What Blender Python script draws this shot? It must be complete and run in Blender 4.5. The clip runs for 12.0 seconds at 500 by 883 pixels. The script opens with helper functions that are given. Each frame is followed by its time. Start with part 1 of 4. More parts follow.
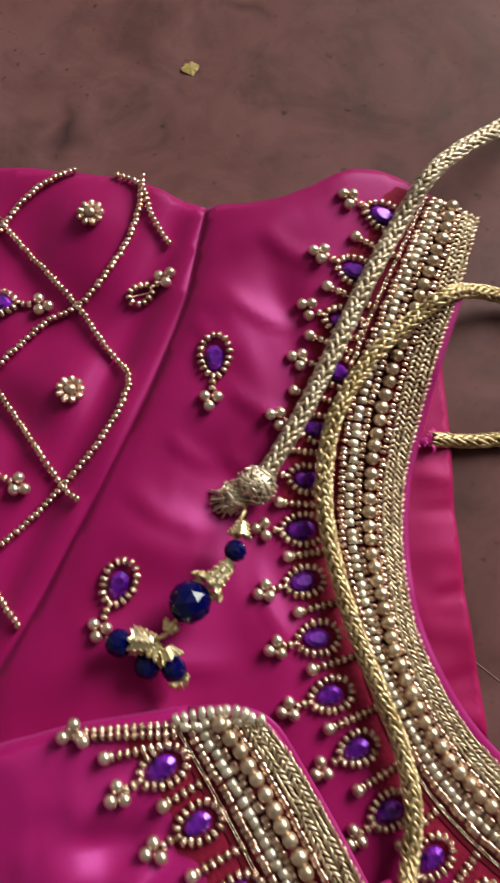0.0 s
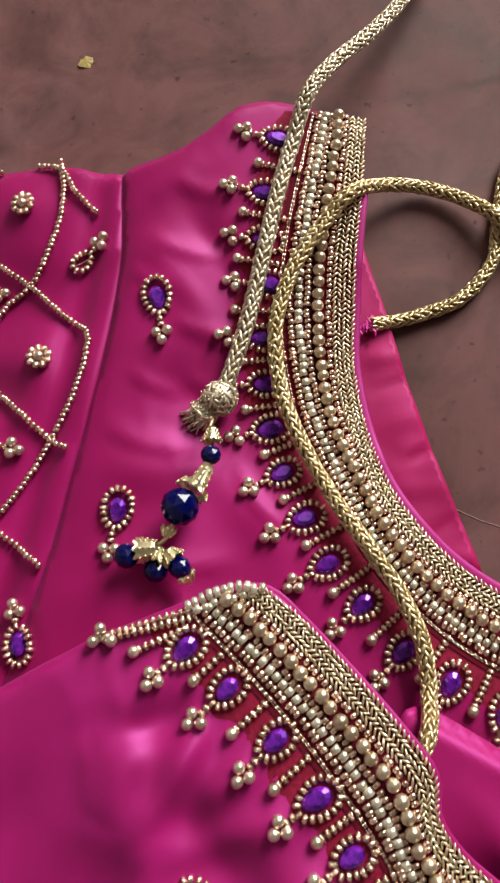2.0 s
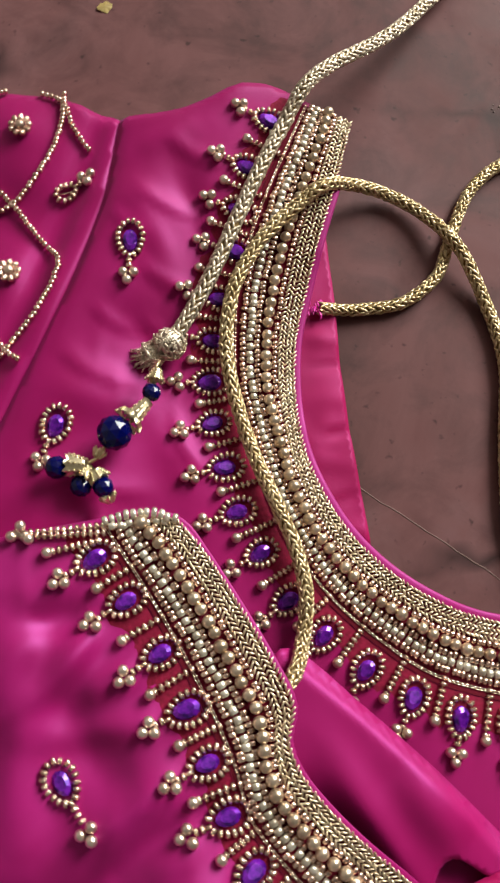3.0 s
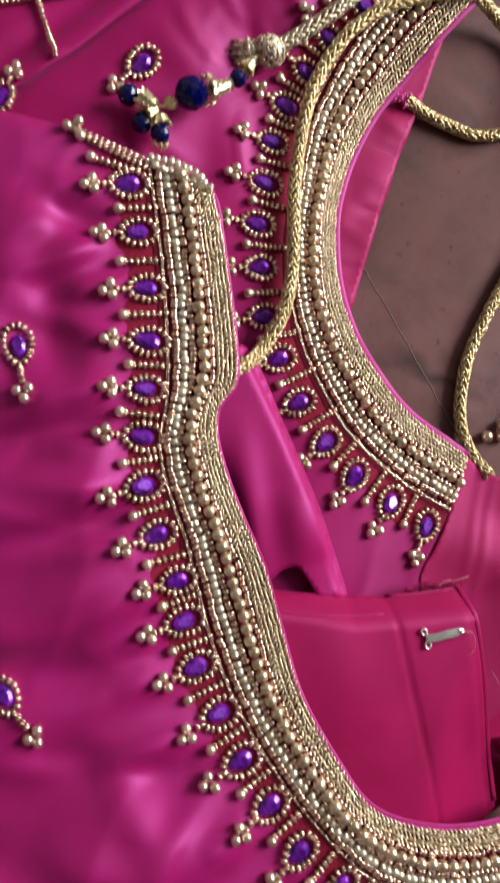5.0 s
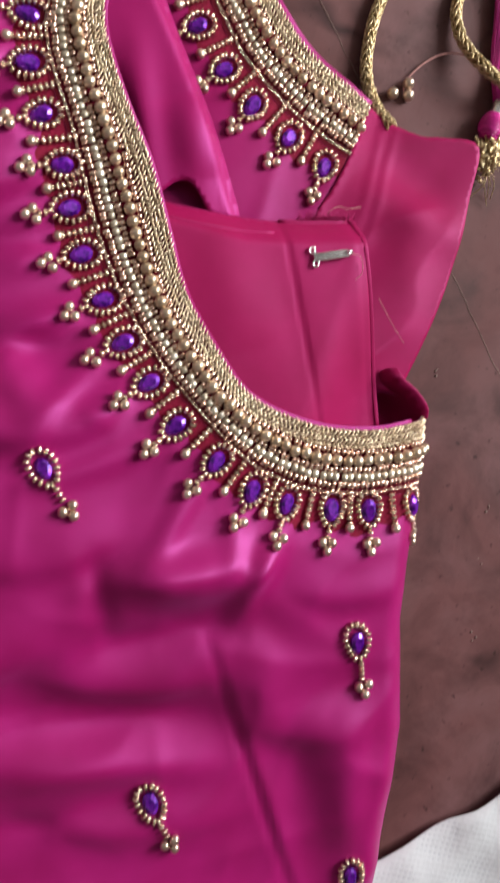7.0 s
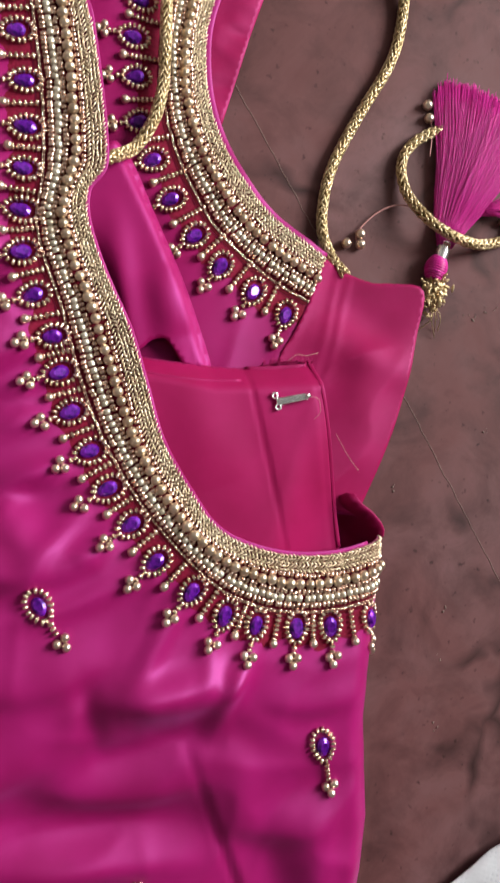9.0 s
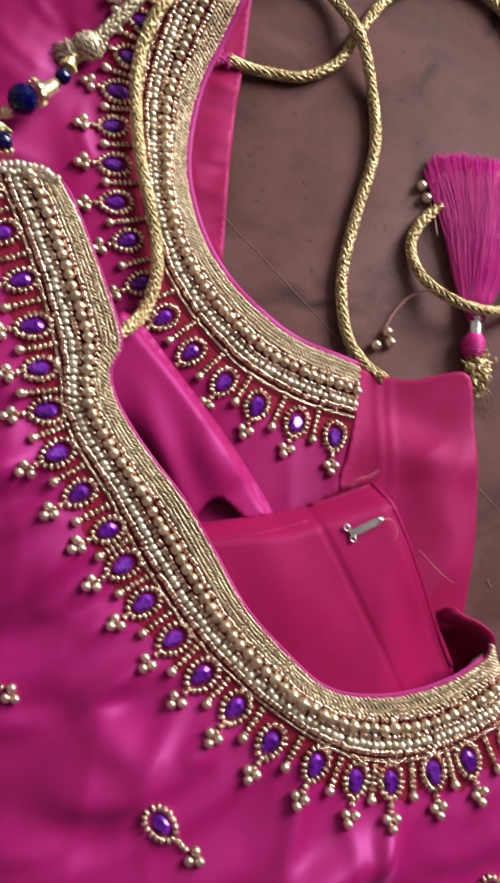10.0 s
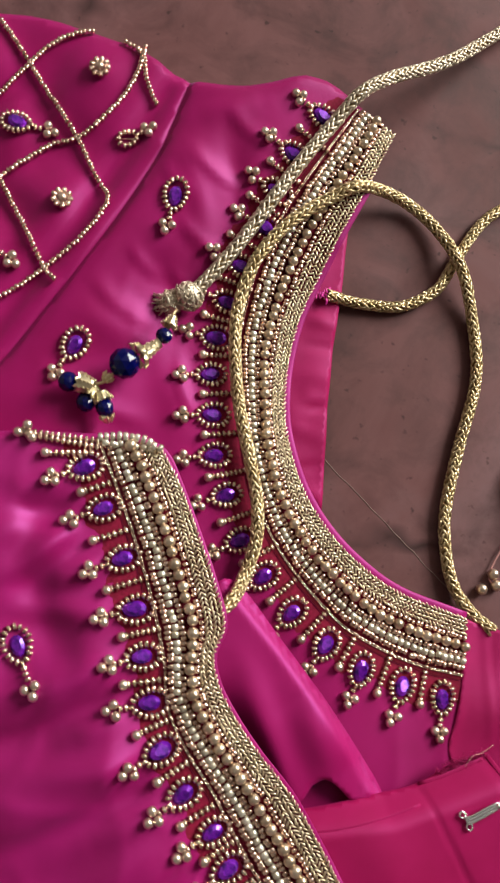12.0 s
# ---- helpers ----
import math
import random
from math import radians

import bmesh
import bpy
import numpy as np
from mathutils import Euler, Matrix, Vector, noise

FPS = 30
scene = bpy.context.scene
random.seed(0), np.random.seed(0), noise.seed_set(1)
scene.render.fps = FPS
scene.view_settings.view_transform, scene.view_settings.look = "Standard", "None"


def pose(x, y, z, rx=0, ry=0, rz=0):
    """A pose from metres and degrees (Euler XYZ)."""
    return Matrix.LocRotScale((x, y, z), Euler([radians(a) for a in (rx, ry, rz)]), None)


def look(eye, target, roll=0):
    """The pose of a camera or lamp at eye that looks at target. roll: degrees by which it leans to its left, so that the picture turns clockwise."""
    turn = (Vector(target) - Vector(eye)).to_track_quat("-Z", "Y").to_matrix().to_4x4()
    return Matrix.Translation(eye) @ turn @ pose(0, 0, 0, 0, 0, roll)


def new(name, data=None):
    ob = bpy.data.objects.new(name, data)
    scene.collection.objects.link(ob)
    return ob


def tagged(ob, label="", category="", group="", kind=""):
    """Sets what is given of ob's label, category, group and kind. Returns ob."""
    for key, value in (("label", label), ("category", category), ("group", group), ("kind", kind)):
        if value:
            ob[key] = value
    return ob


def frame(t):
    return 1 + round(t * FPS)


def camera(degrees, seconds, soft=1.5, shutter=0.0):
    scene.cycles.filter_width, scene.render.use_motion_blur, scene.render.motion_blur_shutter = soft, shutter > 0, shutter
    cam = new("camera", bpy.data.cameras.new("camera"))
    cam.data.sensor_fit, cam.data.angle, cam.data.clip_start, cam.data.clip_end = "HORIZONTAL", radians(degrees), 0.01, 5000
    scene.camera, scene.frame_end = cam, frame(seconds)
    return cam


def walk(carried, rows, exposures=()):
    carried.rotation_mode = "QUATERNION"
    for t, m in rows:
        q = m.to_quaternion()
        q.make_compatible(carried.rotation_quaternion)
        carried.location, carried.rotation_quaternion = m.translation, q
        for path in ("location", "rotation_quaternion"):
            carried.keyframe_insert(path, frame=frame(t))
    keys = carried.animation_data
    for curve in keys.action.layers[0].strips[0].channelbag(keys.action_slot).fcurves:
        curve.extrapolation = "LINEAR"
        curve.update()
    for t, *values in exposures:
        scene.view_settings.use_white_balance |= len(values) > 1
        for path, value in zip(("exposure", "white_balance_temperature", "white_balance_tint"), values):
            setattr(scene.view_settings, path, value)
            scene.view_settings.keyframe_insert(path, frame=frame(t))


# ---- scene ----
cam = camera(34.6, 12.0, soft=2.3, shutter=0.4)
PATH = [
    (0, (0.053, -0.003, 0.249), (0.217, 0.494, -1.681), 13.5),
    (0.5, (0.069, -0.026, 0.277), (0.231, 0.464, -1.655), 13.6),
    (1, (0.078, -0.039, 0.274), (0.264, 0.475, -1.65), 10.5),
    (1.5, (0.082, -0.041, 0.259), (0.201, 0.488, -1.666), -4.1),
    (2, (0.068, -0.045, 0.264), (0.147, 0.509, -1.656), -10.2),
    (2.5, (0.065, -0.06, 0.28), (0.219, 0.469, -1.643), 0.9),
    (2.7, (0.065, -0.061, 0.283), (0.259, 0.446, -1.642), 8.5),
    (4.5, (0.037, -0.097, 0.284), (0.401, 0.229, -1.655), 62.6),
    (5, (0.053, -0.133, 0.294), (0.453, 0.126, -1.648), 75.2),
    (5.5, (0.06, -0.159, 0.288), (0.475, 0.06, -1.656), 81.4),
    (6, (0.084, -0.185, 0.299), (0.519, -0.008, -1.645), 87.1),
    (6.5, (0.11, -0.201, 0.309), (0.578, -0.066, -1.631), 92.8),
    (7, (0.116, -0.226, 0.307), (0.619, -0.143, -1.627), 99.5),
    (7.2, (0.11, -0.233, 0.308), (0.62, -0.181, -1.626), 102.9),
    (9, (0.105, -0.187, 0.344), (0.587, -0.037, -1.592), 90.6),
    (9.5, (0.113, -0.173, 0.336), (0.541, 0.042, -1.606), 71.5),
    (10, (0.09, -0.151, 0.326), (0.467, 0.107, -1.621), 60.2),
    (10.5, (0.072, -0.128, 0.338), (0.411, 0.164, -1.611), 54.5),
    (11, (0.066, -0.108, 0.326), (0.418, 0.227, -1.614), 53.6),
    (11.2, (0.067, -0.091, 0.325), (0.378, 0.216, -1.626), 53.2),
    (11.5, (0.056, -0.082, 0.321), (0.389, 0.277, -1.618), 51.7),
    (12, (0.058, -0.067, 0.32), (0.342, 0.287, -1.628), 43.9),
]
EXPOSURES = [(0.0, -0.32, 6850, 7), (1.0, 0.02, 6950, 5), (2.0, -0.02, 6750, 7), (2.7, -0.03, 6650, 8), (4.5, -0.15, 6550, 9), (5.5, -0.12, 6500, 12), (6.5, -0.20, 6500, 14), (7.0, -0.08, 6500, 14),
             (9.0, -0.03, 6500, 13), (9.5, 0.01, 6500, 12), (10.0, -0.08, 6550, 10), (11.0, -0.14, 6600, 9), (12.0, -0.14, 6700, 9)]
walk(cam, [(t, look(eye, target, roll)) for t, eye, target, roll in PATH], EXPOSURES)

# ---- world and light ----
world = bpy.data.worlds.new("world")
scene.world = world
world.use_nodes = True
wn = world.node_tree
sky = wn.nodes.new("ShaderNodeTexSky")
sky.sky_type = 'NISHITA'
sky.sun_disc = False
sky.sun_elevation = radians(42)
sky.sun_rotation = radians(160)
wn.links.new(sky.outputs[0], wn.nodes["Background"].inputs[0])
wn.nodes["Background"].inputs[1].default_value = 0.08

WINDOW_LIGHT = 398.0


def area_lamp(name, size_x, size_y, watts, colour, place):
    data = bpy.data.lights.new(name, 'AREA')
    data.shape, data.size, data.size_y, data.energy, data.color = 'RECTANGLE', size_x, size_y, watts, colour
    ob = new(name, data)
    ob.matrix_world = place
    return ob


# daylight in the opening of the window
area_lamp("window_daylight", 2.1, 2.0, WINDOW_LIGHT, (0.97, 1.0, 0.95), look((2.43, 2.1, 2.0), (0.0, 2.1, 2.0)))

# ---- materials ----


def material(name, base, rough=0.5, metal=0.0, spec=0.5):
    m = bpy.data.materials.new(name)
    m.use_nodes = True
    b = m.node_tree.nodes["Principled BSDF"]
    b.inputs["Base Color"].default_value = (*base, 1)
    b.inputs["Roughness"].default_value = rough
    b.inputs["Metallic"].default_value = metal
    b.inputs["Specular IOR Level"].default_value = spec
    return m, m.node_tree, b


def node(nt, kind, **inputs):
    n = nt.nodes.new(kind)
    for key, value in inputs.items():
        n.inputs[key.replace("_", " ")].default_value = value
    return n


def ramp(nt, source, stops):
    r = nt.nodes.new("ShaderNodeValToRGB")
    e = r.color_ramp.elements
    while len(e) < len(stops):
        e.new(0.5)
    for k, (at, c) in zip(e, stops):
        k.position, k.color = at, (*c, 1)
    nt.links.new(source, r.inputs[0])
    return r.outputs[0]


def coords(nt):
    return nt.nodes.new("ShaderNodeTexCoord").outputs["Object"]


def noise_tex(nt, scale, detail=4.0, rough=0.55, distortion=0.0, vector=None):
    n = node(nt, "ShaderNodeTexNoise", Scale=scale, Detail=detail, Roughness=rough, Distortion=distortion)
    nt.links.new(vector or coords(nt), n.inputs["Vector"])
    return n


def bump(nt, b, height, strength, distance, after=None):
    n = node(nt, "ShaderNodeBump", Strength=strength, Distance=distance)
    nt.links.new(height, n.inputs["Height"])
    if after:
        nt.links.new(after, n.inputs["Normal"])
    nt.links.new(n.outputs[0], b.inputs["Normal"])
    return n.outputs[0]


def silk(name, dark, light, rough, sheen, grain=(0.86, 0.50, 0.0), gloss=(0.92, 0.24, 0.95, 1), level=0.58):
    """Satin: the sheen spreads along the floats of its weave."""
    m, nt, b = material(name, light, rough, 0.0, level)
    n = noise_tex(nt, 38.0, 5.0)
    nt.links.new(ramp(nt, n.outputs[0], [(0.3, dark), (0.7, light)]), b.inputs["Base Color"])
    fine = noise_tex(nt, 900.0, 2.0)
    w = node(nt, "ShaderNodeTexWave", Scale=1400.0, Distortion=0.6, Detail=1.0)
    w.wave_type, w.bands_direction = 'BANDS', 'DIAGONAL'
    nt.links.new(coords(nt), w.inputs["Vector"])
    first = bump(nt, b, w.outputs[0], 0.06, 0.0002)
    bump(nt, b, fine.outputs[0], 0.05, 0.0002, first)
    along = nt.nodes.new("ShaderNodeCombineXYZ")
    for k in range(3):
        along.inputs[k].default_value = grain[k]
    nt.links.new(along.outputs[0], b.inputs["Tangent"])
    b.inputs["Anisotropic"].default_value = 0.3
    b.inputs["Specular Tint"].default_value = gloss
    b.inputs["Sheen Weight"].default_value = sheen
    b.inputs["Sheen Roughness"].default_value = 0.35
    b.inputs["Sheen Tint"].default_value = gloss
    return m


SILK = silk("magenta silk", (0.275, 0.004, 0.088), (0.345, 0.007, 0.128), 0.48, 0.28, gloss=(0.96, 0.27, 0.90, 1), level=0.80)
# Shade on the back and sleeve painted in: darker, duller SILK, grain turned.
SILK_SHADED = silk("magenta silk shaded copy", (0.235, 0.004, 0.066), (0.305, 0.006, 0.098), 0.48, 0.12, (-0.50, 0.86, 0.0), gloss=(0.97, 0.25, 0.84, 1), level=0.52)
LINING = silk("rose lining", (0.28, 0.004, 0.056), (0.36, 0.007, 0.084), 0.52, 0.16, gloss=(1.0, 0.24, 0.75, 1), level=0.52)
TURNED = silk("turned silk", (0.29, 0.004, 0.082), (0.36, 0.007, 0.110), 0.50, 0.22, gloss=(0.95, 0.22, 0.88, 1), level=0.7)
MAROON, _nt, _b = material("maroon thread ground", (0.11, 0.004, 0.014), 0.9, 0.0, 0.15)
bump(_nt, _b, noise_tex(_nt, 1500.0).outputs[0], 0.6, 0.0004)


CRIMSON, _nt, _b = material("crimson stitched ground", (0.26, 0.004, 0.04), 0.8, 0.0, 0.2)
_n = noise_tex(_nt, 700.0, 3.0)
_nt.links.new(ramp(_nt, _n.outputs[0], [(0.3, (0.15, 0.003, 0.020)), (0.7, (0.26, 0.006, 0.040))]), _b.inputs["Base Color"])
bump(_nt, _b, _n.outputs[0], 0.4, 0.0004)


def metal_bead(name, a, c, rough, metal=0.9):
    m, nt, b = material(name, a, rough, metal)
    geo = nt.nodes.new("ShaderNodeNewGeometry")
    info = nt.nodes.new("ShaderNodeObjectInfo")
    add = nt.nodes.new("ShaderNodeMath")
    add.operation = 'ADD'
    nt.links.new(geo.outputs["Random Per Island"], add.inputs[0])
    nt.links.new(info.outputs["Random"], add.inputs[1])
    part_of = nt.nodes.new("ShaderNodeMath")
    part_of.operation = 'FRACT'
    nt.links.new(add.outputs[0], part_of.inputs[0])
    nt.links.new(ramp(nt, part_of.outputs[0], [(0.0, a), (1.0, c)]), b.inputs["Base Color"])
    n = noise_tex(nt, 900.0, 3.0)
    bump(nt, b, n.outputs[0], 0.45, 0.0002)
    return m


SEED = metal_bead("rose gold seed bead", (0.58, 0.37, 0.29), (0.95, 0.69, 0.58), 0.24, 0.94)
PEARL = metal_bead("antique gold pearl", (0.60, 0.46, 0.33), (0.86, 0.70, 0.54), 0.30, 0.90)
CLUSTER = metal_bead("pale gold pearl", (0.70, 0.53, 0.42), (0.95, 0.79, 0.66), 0.28, 0.92)
TUBE = metal_bead("silver lined glass tube", (0.62, 0.52, 0.40), (0.95, 0.87, 0.74), 0.25, 0.7)
ZARI = metal_bead("gold zari thread", (0.48, 0.345, 0.175), (0.82, 0.65, 0.40), 0.36, 0.8)
ZARI_PALE = metal_bead("pale zari thread", (0.46, 0.37, 0.27), (0.78, 0.66, 0.52), 0.42, 0.7)
ZARI_NECK = metal_bead("rose zari thread", (0.56, 0.42, 0.28), (0.94, 0.78, 0.57), 0.34, 0.85)
CORD_CORE, _nt, _b = material("dull gold core", (0.20, 0.12, 0.04), 0.6, 0.6)
bump(_nt, _b, noise_tex(_nt, 1200.0).outputs[0], 0.5, 0.0003)

STONE, _nt, _b = material("violet foiled stone", (0.14, 0.008, 0.42), 0.20, 0.40, 0.5)
_n = noise_tex(_nt, 260.0, 2.0)
_nt.links.new(ramp(_nt, _n.outputs[0], [(0.35, (0.045, 0.003, 0.17)), (0.65, (0.24, 0.015, 0.52))]), _b.inputs["Base Color"])
_b.inputs["Coat Weight"].default_value = 0.25
_b.inputs["Coat Roughness"].default_value = 0.06

CRYSTAL, _nt, _b = material("cobalt crystal", (0.0010, 0.0018, 0.055), 0.05, 0.0, 0.32)
_b.inputs["Coat Weight"].default_value = 0.05
_b.inputs["Coat Roughness"].default_value = 0.02
CAP = metal_bead("gold filigree cap", (0.60, 0.48, 0.26), (0.84, 0.72, 0.48), 0.30)
STEEL, _nt, _b = material("bright steel", (0.93, 0.93, 0.95), 0.26, 1.0)
bump(_nt, _b, noise_tex(_nt, 500.0).outputs[0], 0.2, 0.0002)

FRINGE, _nt, _b = material("magenta silk floss", (0.50, 0.008, 0.22), 0.42, 0.0, 0.5)
_g = _nt.nodes.new("ShaderNodeNewGeometry")
_nt.links.new(ramp(_nt, _g.outputs["Random Per Island"], [(0.0, (0.58, 0.010, 0.25)), (1.0, (0.80, 0.032, 0.41))]), _b.inputs["Base Color"])
THREAD, _nt, _b = material("loose pink thread", (0.55, 0.25, 0.24), 0.6)
bump(_nt, _b, noise_tex(_nt, 2000.0).outputs[0], 0.3, 0.0002)


def floor_material():
    m, nt, b = material("brown polished stone", (0.12, 0.06, 0.055), 0.55, 0.0, 0.22)
    big = noise_tex(nt, 7.0, 6.0, 0.6, 0.8)
    mid = noise_tex(nt, 34.0, 7.0, 0.62, 0.5)
    cloud = ramp(nt, big.outputs[0], [(0.30, (0.088, 0.029, 0.028)), (0.5, (0.142, 0.056, 0.057)), (0.70, (0.172, 0.085, 0.090))])
    mott = ramp(nt, mid.outputs[0], [(0.30, (0.42, 0.36, 0.36)), (0.56, (1, 1, 1))])
    mix = nt.nodes.new("ShaderNodeMixRGB")
    mix.blend_type, mix.inputs[0].default_value = 'MULTIPLY', 0.75
    nt.links.new(cloud, mix.inputs[1])
    nt.links.new(mott, mix.inputs[2])
    # thin dark veins
    warp = noise_tex(nt, 12.0, 3.0)
    shift = nt.nodes.new("ShaderNodeMixRGB")
    shift.blend_type, shift.inputs[0].default_value = 'ADD', 0.12
    nt.links.new(coords(nt), shift.inputs[1])
    nt.links.new(warp.outputs[1], shift.inputs[2])
    vor = node(nt, "ShaderNodeTexVoronoi", Scale=9.0)
    vor.feature = 'DISTANCE_TO_EDGE'
    nt.links.new(shift.outputs[0], vor.inputs["Vector"])
    vein = ramp(nt, vor.outputs["Distance"], [(0.0, (0.30, 0.26, 0.26)), (0.05, (1, 1, 1))])
    gate = noise_tex(nt, 16.0, 2.0)
    open_ = ramp(nt, gate.outputs[0], [(0.50, (0, 0, 0)), (0.64, (1, 1, 1))])
    veined = nt.nodes.new("ShaderNodeMixRGB")
    veined.blend_type = 'MULTIPLY'
    nt.links.new(open_, veined.inputs[0])
    nt.links.new(mix.outputs[0], veined.inputs[1])
    nt.links.new(vein, veined.inputs[2])
    # small dark flecks
    spot = noise_tex(nt, 210.0, 2.0)
    fleck = ramp(nt, spot.outputs[0], [(0.66, (1, 1, 1)), (0.76, (0.45, 0.42, 0.42))])
    last = nt.nodes.new("ShaderNodeMixRGB")
    last.blend_type, last.inputs[0].default_value = 'MULTIPLY', 1.0
    nt.links.new(veined.outputs[0], last.inputs[1])
    nt.links.new(fleck, last.inputs[2])
    # soft dark stains
    soak = noise_tex(nt, 19.0, 5.0, 0.6, 1.4)
    stain = ramp(nt, soak.outputs[0], [(0.30, (0.38, 0.32, 0.32)), (0.47, (1, 1, 1))])
    soaked = nt.nodes.new("ShaderNodeMixRGB")
    soaked.blend_type, soaked.inputs[0].default_value = 'MULTIPLY', 0.5
    nt.links.new(last.outputs[0], soaked.inputs[1])
    nt.links.new(stain, soaked.inputs[2])
    nt.links.new(soaked.outputs[0], b.inputs["Base Color"])
    nt.links.new(ramp(nt, mid.outputs[0], [(0.3, (0.58, 0.58, 0.58)), (0.7, (0.74, 0.74, 0.74))]), b.inputs["Roughness"])
    bump(nt, b, mid.outputs[0], 0.12, 0.001)
    return m


STONE_FLOOR = floor_material()
PLASTER, _nt, _b = material("cream plaster", (0.62, 0.58, 0.52), 0.85)
_n = noise_tex(_nt, 3.0, 5.0)
_nt.links.new(ramp(_nt, _n.outputs[0], [(0.3, (0.15, 0.138, 0.126)), (0.7, (0.19, 0.175, 0.16))]), _b.inputs["Base Color"])
bump(_nt, _b, noise_tex(_nt, 90.0).outputs[0], 0.2, 0.002)
WOOD, _nt, _b = material("dark window wood", (0.14, 0.07, 0.035), 0.5)
bump(_nt, _b, noise_tex(_nt, 60.0).outputs[0], 0.2, 0.001)
LEAF, _nt, _b = material("dry yellow petal", (0.52, 0.36, 0.06), 0.6)
_n = noise_tex(_nt, 300.0, 3.0)
_nt.links.new(ramp(_nt, _n.outputs[0], [(0.3, (0.28, 0.19, 0.06)), (0.7, (0.44, 0.32, 0.10))]), _b.inputs["Base Color"])
DIRT, _nt, _b = material("dust crumb", (0.24, 0.17, 0.15), 0.9)
SCRATCH, _nt, _b = material("pale scratch", (0.20, 0.12, 0.105), 0.7)


def net_cloth():
    m, nt, b = material("white net cloth", (0.72, 0.72, 0.76), 0.8)
    vor = node(nt, "ShaderNodeTexVoronoi", Scale=420.0, Randomness=0.0)
    nt.links.new(coords(nt), vor.inputs["Vector"])
    nt.links.new(ramp(nt, vor.outputs["Distance"], [(0.18, (0.52, 0.53, 0.58)), (0.34, (0.60, 0.61, 0.65))]), b.inputs["Base Color"])
    bump(nt, b, vor.outputs["Distance"], 0.2, 0.0006, bump(nt, b, noise_tex(nt, 160.0, 4.0).outputs[0], 0.35, 0.001))
    return m


CLOTH = net_cloth()

# ---- small geometry tools ----


def spline(points, step, closed=False):
    """Even steps along a smooth line through the points (any number of coordinates)."""
    p = np.array(points, float)
    n = len(p)
    rows = []
    for i in range(n if closed else n - 1):
        if closed:
            a, b, c, d = p[i - 1], p[i], p[(i + 1) % n], p[(i + 2) % n]
        else:
            b, c = p[i], p[i + 1]
            a = p[i - 1] if i else 2 * b - c
            d = p[i + 2] if i + 2 < n else 2 * c - b
        u = np.linspace(0, 1, 24, endpoint=False)[:, None]
        rows.append(0.5 * (2 * b + (c - a) * u + (2 * a - 5 * b + 4 * c - d) * u ** 2 + (3 * b - a - 3 * c + d) * u ** 3))
    rows.append(p[:1] if closed else p[-1:])
    q = np.concatenate(rows)
    run = np.r_[0, np.cumsum(np.linalg.norm(np.diff(q, axis=0), axis=1))]
    k = max(2, int(round(run[-1] / step)) + 1)
    at = np.linspace(0, run[-1], k)
    out = np.stack([np.interp(at, run, q[:, j]) for j in range(q.shape[1])], 1)
    return out[:-1] if closed else out


def mm(points):
    return [tuple(v * 0.001 for v in p) for p in points]


def smooth(x):
    x = np.clip(x, 0, 1)
    return x * x * (3 - 2 * x)


def mesh_from(name, verts, faces, mat, shade=True):
    me = bpy.data.meshes.new(name)
    me.from_pydata([tuple(map(float, v)) for v in verts], [], [tuple(map(int, f)) for f in faces])
    me.polygons.foreach_set("use_smooth", [shade] * len(me.polygons))
    me.materials.append(mat)
    me.update()
    return me


def put(name, me, parent=None, label="", kind=""):
    ob = new(name, me)
    ob.parent = parent
    return tagged(ob, label, kind=kind)


def template(kind):
    bm = bmesh.new()
    if kind == "ball":
        bmesh.ops.create_icosphere(bm, subdivisions=2, radius=1.0)
    elif kind == "bead":
        # a short barrel with rounded rims
        rings_ = [[bm.verts.new((r * math.cos(k * math.tau / 10), r * math.sin(k * math.tau / 10), z)) for k in range(10)]
                  for r, z in ((0.55, -1.0), (0.86, -0.88), (1.0, -0.42), (1.0, 0.42), (0.86, 0.88), (0.55, 1.0))]
        for lower, upper in zip(rings_, rings_[1:]):
            for k in range(10):
                bm.faces.new((lower[k], lower[(k + 1) % 10], upper[(k + 1) % 10], upper[k]))
        bm.faces.new(rings_[0][::-1])
        bm.faces.new(rings_[-1])
        bm.verts.index_update()
    elif kind == "grain":
        bmesh.ops.create_uvsphere(bm, u_segments=6, v_segments=4, radius=1.0)
    elif kind == "tube":
        bmesh.ops.create_cone(bm, segments=6, radius1=0.86, radius2=0.86, depth=2.0, cap_ends=True)
        bmesh.ops.bevel(bm, geom=[e for e in bm.edges if abs(e.verts[0].co.z - e.verts[1].co.z) < 0.1], offset=0.18, segments=1, affect='EDGES')
    bm.verts.ensure_lookup_table()
    v = np.array([x.co for x in bm.verts])
    f = [[x.index for x in y.verts] for y in bm.faces]
    bm.free()
    return v, f


KINDS = {k: template(k) for k in ("ball", "bead", "grain", "tube")}


